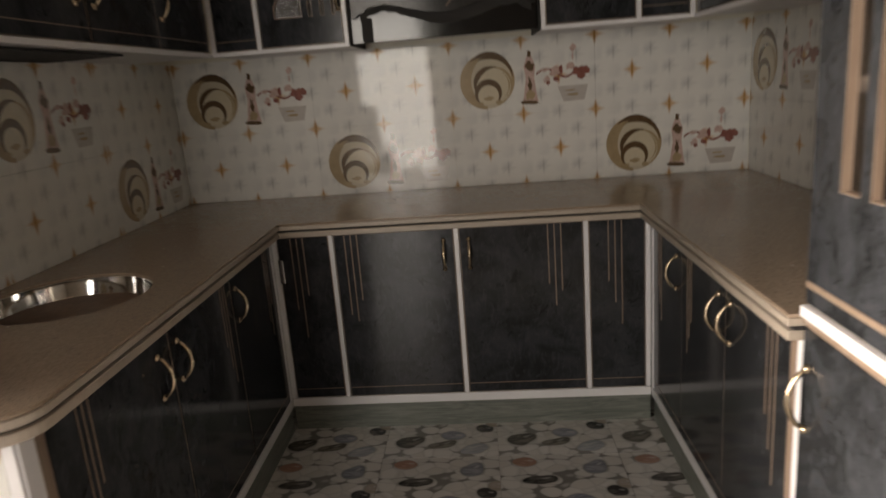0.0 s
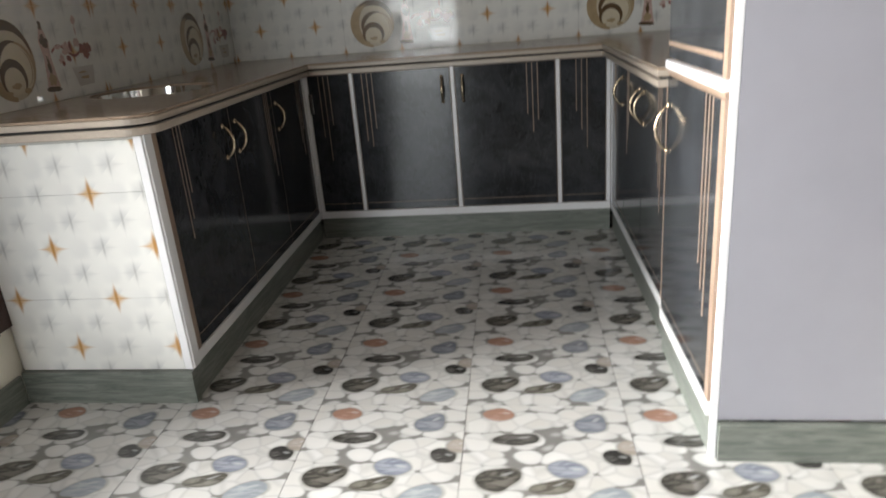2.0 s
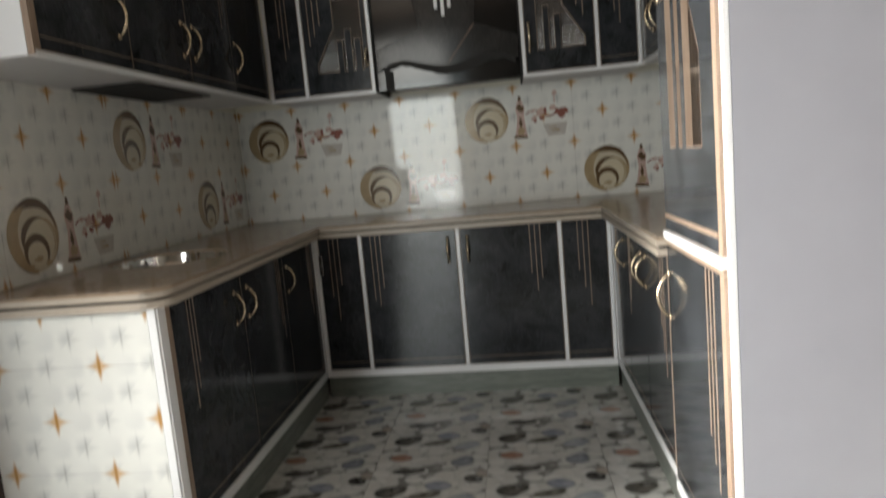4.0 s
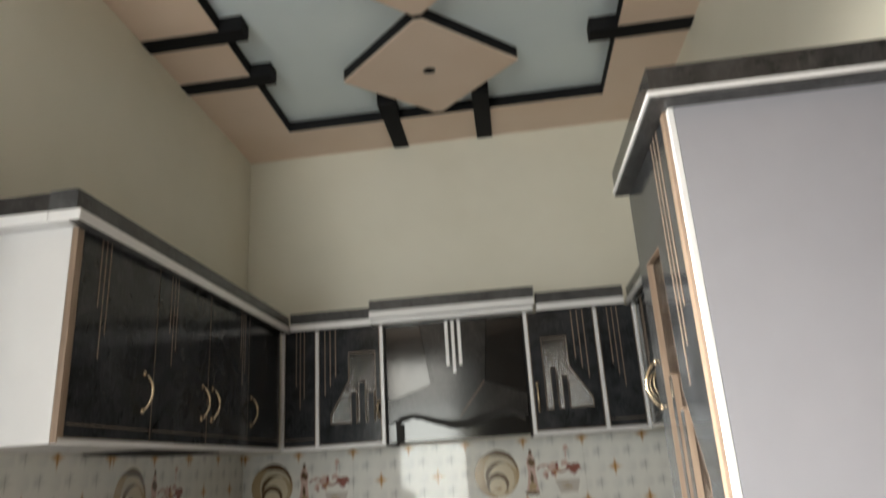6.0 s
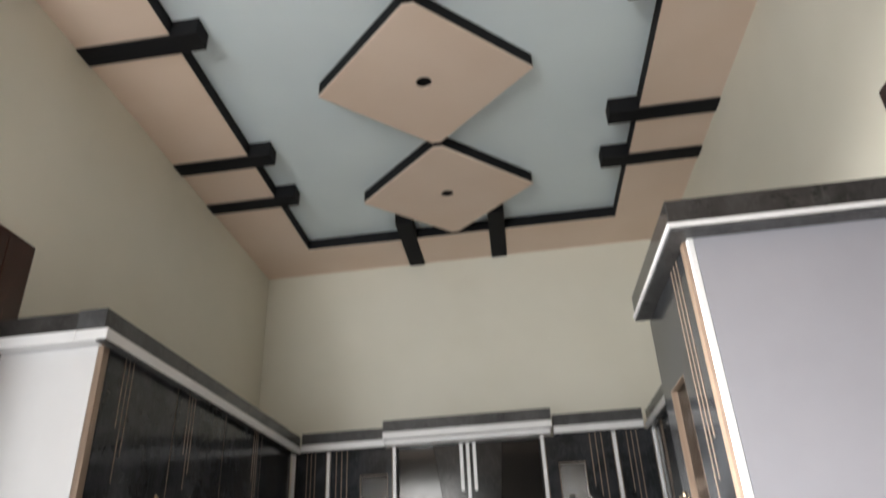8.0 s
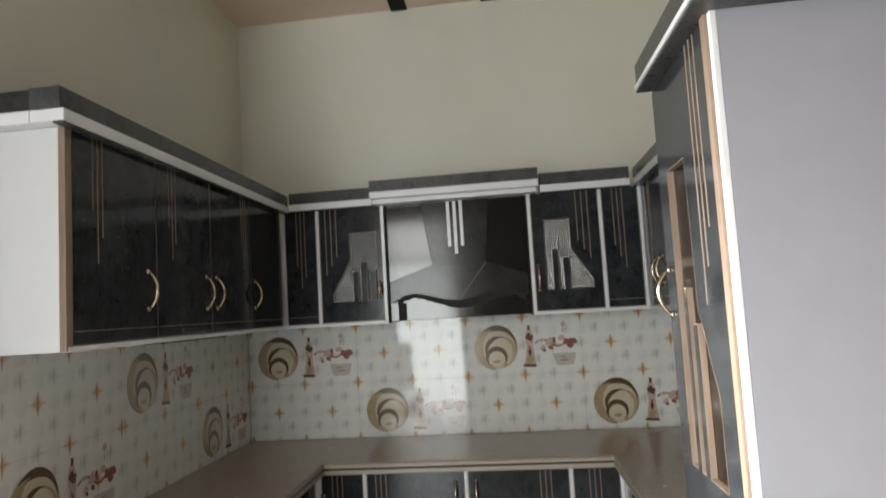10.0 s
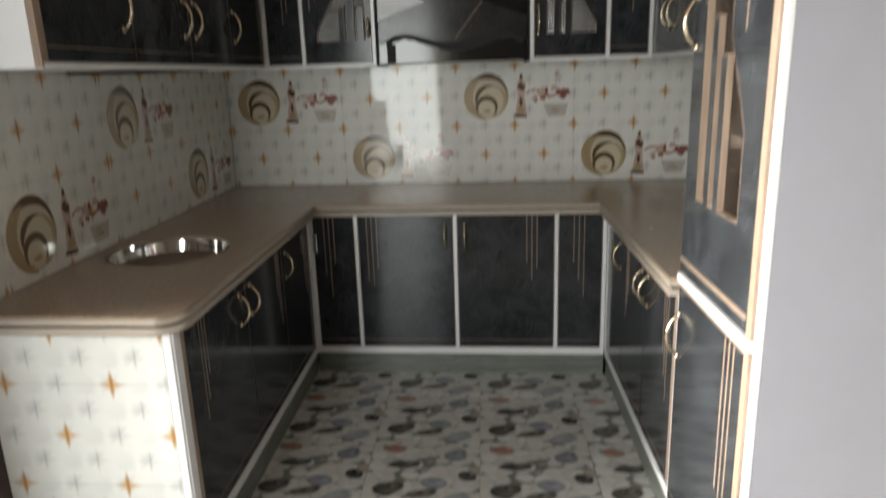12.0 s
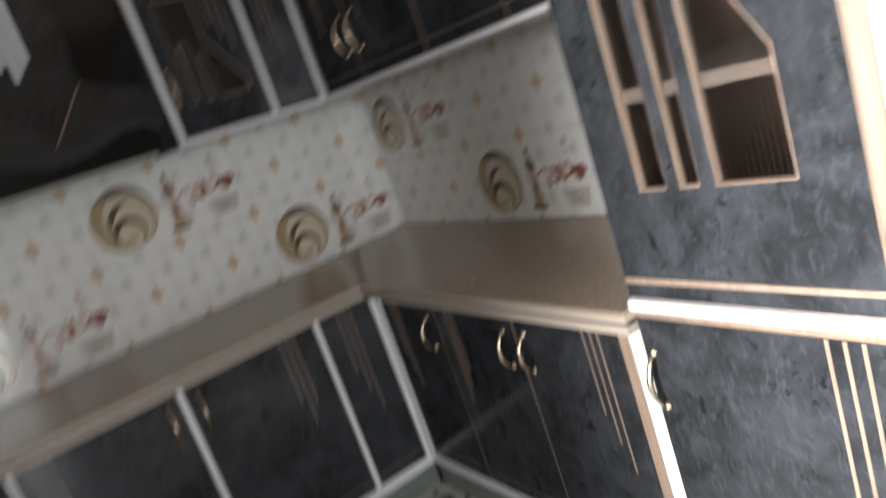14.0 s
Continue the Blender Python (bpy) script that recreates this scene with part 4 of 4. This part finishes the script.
def swoosh(cx, cz, r, a0, a1, w, peak=0.5, n=28):
    """A brush stroke along an arc, widest at peak of its length."""
    out, inn = [], []
    for i in range(n + 1):
        k = i / n
        a = radians(a0 + (a1 - a0) * k)
        j = k / peak if k < peak else (1 - k) / (1 - peak)
        t = 1.3 * w * (0.12 + 0.88 * math.sin(0.5 * math.pi * max(0.0, min(1.0, j))) ** 1.2)
        out.append((cx + (r + t / 2) * math.cos(a), cz + (r + t / 2) * math.sin(a)))
        inn.append((cx + (r - t / 2) * math.cos(a), cz + (r - t / 2) * math.sin(a)))
    return out + inn[::-1]


def decor(tile, place, s, z):
    """Printed stack of three plates, a cruet, red flowers and a bowl; s, z is the large plate's middle."""
    top = 0.0075

    def flat_print(name, loops, mat, lift):
        bm = bmesh.new()
        for k, loop in enumerate(loops):
            over = top + lift + 0.00006 * k
            slab(bm, [loop], place, over - 0.00005, over)
        part(name, bm, mat, tile)

    ring = lambda r, cx=0.0, cz=0.0, f=1.0: [(s + cx + r * math.cos(2 * math.pi * i / 40), z + cz + f * r * math.sin(2 * math.pi * i / 40)) for i in range(40)]  # noqa: E731
    flat_print("plate_print", [ring(0.126, 0, 0, 0.97)], PRINT_PALE, 0.0004)
    flat_print("plate_print", [crescent(s, z, 0.126, 0.052, 92, 268), swoosh(s, z, 0.119, -70, 100, 0.012, 0.6)], PRINT_TAN, 0.0007)
    flat_print("plate_print", [swoosh(s, z, 0.119, 128, 8, 0.022, 0.42), swoosh(s + 0.004, z + 0.004, 0.100, 120, 60, 0.008, 0.5)], PRINT_BROWN, 0.0010)
    flat_print("plate_print", [ring(0.083, 0.028, -0.022)], PRINT_CREAM, 0.0013)
    flat_print("plate_print", [swoosh(s + 0.028, z - 0.022, 0.083, 95, -80, 0.009, 0.3), swoosh(s + 0.028, z - 0.022, 0.072, 60, -60, 0.005, 0.5)], PRINT_TAN, 0.0016)
    flat_print("plate_print", [swoosh(s + 0.028, z - 0.022, 0.085, 196, 76, 0.019, 0.45)], PRINT_BROWN, 0.0019)
    flat_print("plate_print", [ring(0.052, 0.002, -0.054)], PRINT_CREAM, 0.0022)
    flat_print("plate_print", [swoosh(s + 0.002, z - 0.058, 0.055, 232, -52, 0.021, 0.5)], PRINT_BROWN, 0.0025)
    flat_print("plate_print", [blob(s + 0.004, z - 0.078, 0.022, 0.010, 5), blob(s - 0.044, z - 0.098, 0.020, 0.010, 6), blob(s + 0.050, z - 0.096, 0.018, 0.010, 7)], PRINT_TAN, 0.0028)
    # cruet
    c = s + 0.195
    flat_print("cruet_print", [blob(c, z + 0.108, 0.009, 0.016, 1), blob(c, z + 0.055, 0.019, 0.021, 2, rough=0.3), blob(c - 0.004, z - 0.108, 0.042, 0.010, 4, rough=0.2), blob(c, z - 0.036, 0.010, 0.040, 9, rough=0.4)], PRINT_BROWN, 0.0010)
    flat_print("cruet_print", [[(c - 0.010, z + 0.10), (c + 0.010, z + 0.10), (c + 0.026, z + 0.055), (c + 0.020, z), (c + 0.030, z - 0.08), (c + 0.036, z - 0.105), (c - 0.038, z - 0.105), (c - 0.030, z - 0.08), (c - 0.018, z), (c - 0.026, z + 0.055)]], PRINT_ROSE, 0.0006)
    flat_print("cruet_print", [blob(c, z - 0.075, 0.022, 0.020, 10)], PRINT_TAN, 0.0014)
    # bowl, flowers on a wavy stem, and one loose blossom above
    rnd = random.Random(11)
    flat_print("bowl_print", [[(c + 0.125, z - 0.045), (c + 0.262, z - 0.045), (c + 0.245, z - 0.112), (c + 0.150, z - 0.115)]], PRINT_GREY, 0.0006)
    flat_print("bowl_print", [blob(c + 0.195, z - 0.085, 0.030, 0.006, 31), blob(c + 0.185, z - 0.066, 0.024, 0.004, 32)], PRINT_TAN, 0.0009)
    stem = [(c + 0.030 + 0.21 * k / 20, z + 0.016 + 0.020 * math.sin(7.5 * k / 20)) for k in range(21)]
    flat_print("flower_print", [[(a, b + 0.005) for a, b in stem] + [(a, b - 0.005) for a, b in stem[::-1]]], PRINT_RED, 0.0008)
    rose = [blob(c + 0.055 + 0.13 * rnd.random(), z + 0.012 + 0.060 * (rnd.random() - 0.5), 0.010 + 0.012 * rnd.random(), 0.008 + 0.010 * rnd.random(), 20 + i, 11, 0.4) for i in range(10)]
    flat_print("flower_print", rose, PRINT_ROSE, 0.0011)
    red = [blob(c + 0.215, z + 0.016, 0.024, 0.019, 40, 14, 0.25), blob(c + 0.252, z + 0.020, 0.022, 0.016, 41, 14, 0.25), blob(c + 0.232, z - 0.004, 0.022, 0.018, 42, 14, 0.25), blob(c + 0.120, z - 0.012, 0.014, 0.012, 43, 12, 0.3), blob(c + 0.140, z + 0.030, 0.010, 0.020, 44, 12, 0.3), blob(c + 0.082, z - 0.026, 0.011, 0.010, 45, 12, 0.3)]
    flat_print("flower_print", red, PRINT_RED, 0.0018)
    flat_print("blossom_print", [blob(c + 0.200, z + 0.122, 0.014, 0.015, 60, 12, 0.3), blob(c + 0.196, z + 0.085, 0.004, 0.020, 61, 10, 0.3)], PRINT_ROSE, 0.0008)


ROWS = ((0.906, 1.228, 0), (1.228, 1.574, 1))
back_place = lambda s, z, d: (s, WALL_B - 0.0005 - d, z)  # noqa: E731
left_place = lambda s, z, d: (WALL_L + 0.0005 + d, s, z)  # noqa: E731
right_place = lambda s, z, d: (WALL_R - 0.0005 - d, -s, z)  # noqa: E731
for place, wall, edges, first in (
    (back_place, wall_back, [-1.332, -0.66, 0.0, 0.66, 1.344], 1),
    (left_place, wall_left, [WALL_B - 0.010 - 0.68 * k for k in (3.30, 3, 2, 1, 0)], 1),
    (right_place, wall_right, [-WALL_B + 0.010 + 0.66 * k for k in (0, 1, 2, 2.85)], 1),
):
    for i, (s0, s1) in enumerate(zip(edges, edges[1:])):
        for z0, z1, row in ROWS:
            u0 = s0 if place is not left_place or i else s1 - 0.68
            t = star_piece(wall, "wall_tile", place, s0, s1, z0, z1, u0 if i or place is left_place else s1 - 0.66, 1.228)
            is_decor = (i % 2 == 0) == (row == 1)
            if place is left_place:
                is_decor = i > 0 and (i % 2 == 0) == (row == 1)
            if place is right_place:
                is_decor = i < 2 and (i % 2 == 0) == (row == 1)
            if is_decor:
                left_edge = s1 - 0.66 if i == 0 else s0
                decor(t, place, left_edge + (0.170 if place is back_place else 0.145), (1.386 if row else 1.056))

# ---- floor ----
FT, FX, FY = 0.450, 0.113, -1.595
floor = tagged(part("floor", one_box(-2.9, 2.9, -7.2, WALL_B, -0.12, -0.0035), GROUT), "floor of glossy tiles printed with river pebbles", "floor", kind="structure")
bm = bmesh.new()
g = 0.0011
slab(bm, [[(g, g), (FT - g, g), (FT - g, FT - g), (g, FT - g)]], flat, -0.009, 0.0)
uv = bm.loops.layers.uv.new("print")
for f in bm.faces:
    for l in f.loops:
        l[uv].uv = (l.vert.co.x / FT, l.vert.co.y / FT)
for v in bm.verts:
    v.co = skewed(*v.co)
tile_mesh = bpy.data.meshes.new("floor_tile")
bmesh.ops.recalc_face_normals(bm, faces=bm.faces)
bm.to_mesh(tile_mesh)
bm.free()
tile_mesh.materials.append(PEBBLE)
for i in range(-7, 6):
    for j in range(-13, 5):
        x, y = FX + i * FT, FY + j * FT
        wide = 2.75 if y < -2.46 else 1.30
        if y > WALL_B - 0.05 or y < -7.2 or x + FT < -wide - 0.35 or x > wide:
            continue
        ob = new("floor_tile", tile_mesh)
        ob.parent = floor
        ob.location = skewed(x, y, 0)
tagged(part("ground", one_box(-40, 40, -45, 40, -0.30, -0.125), plain("outside_concrete", (0.42, 0.40, 0.37), 0.8)), "pale concrete ground outside", "ground", kind="structure")
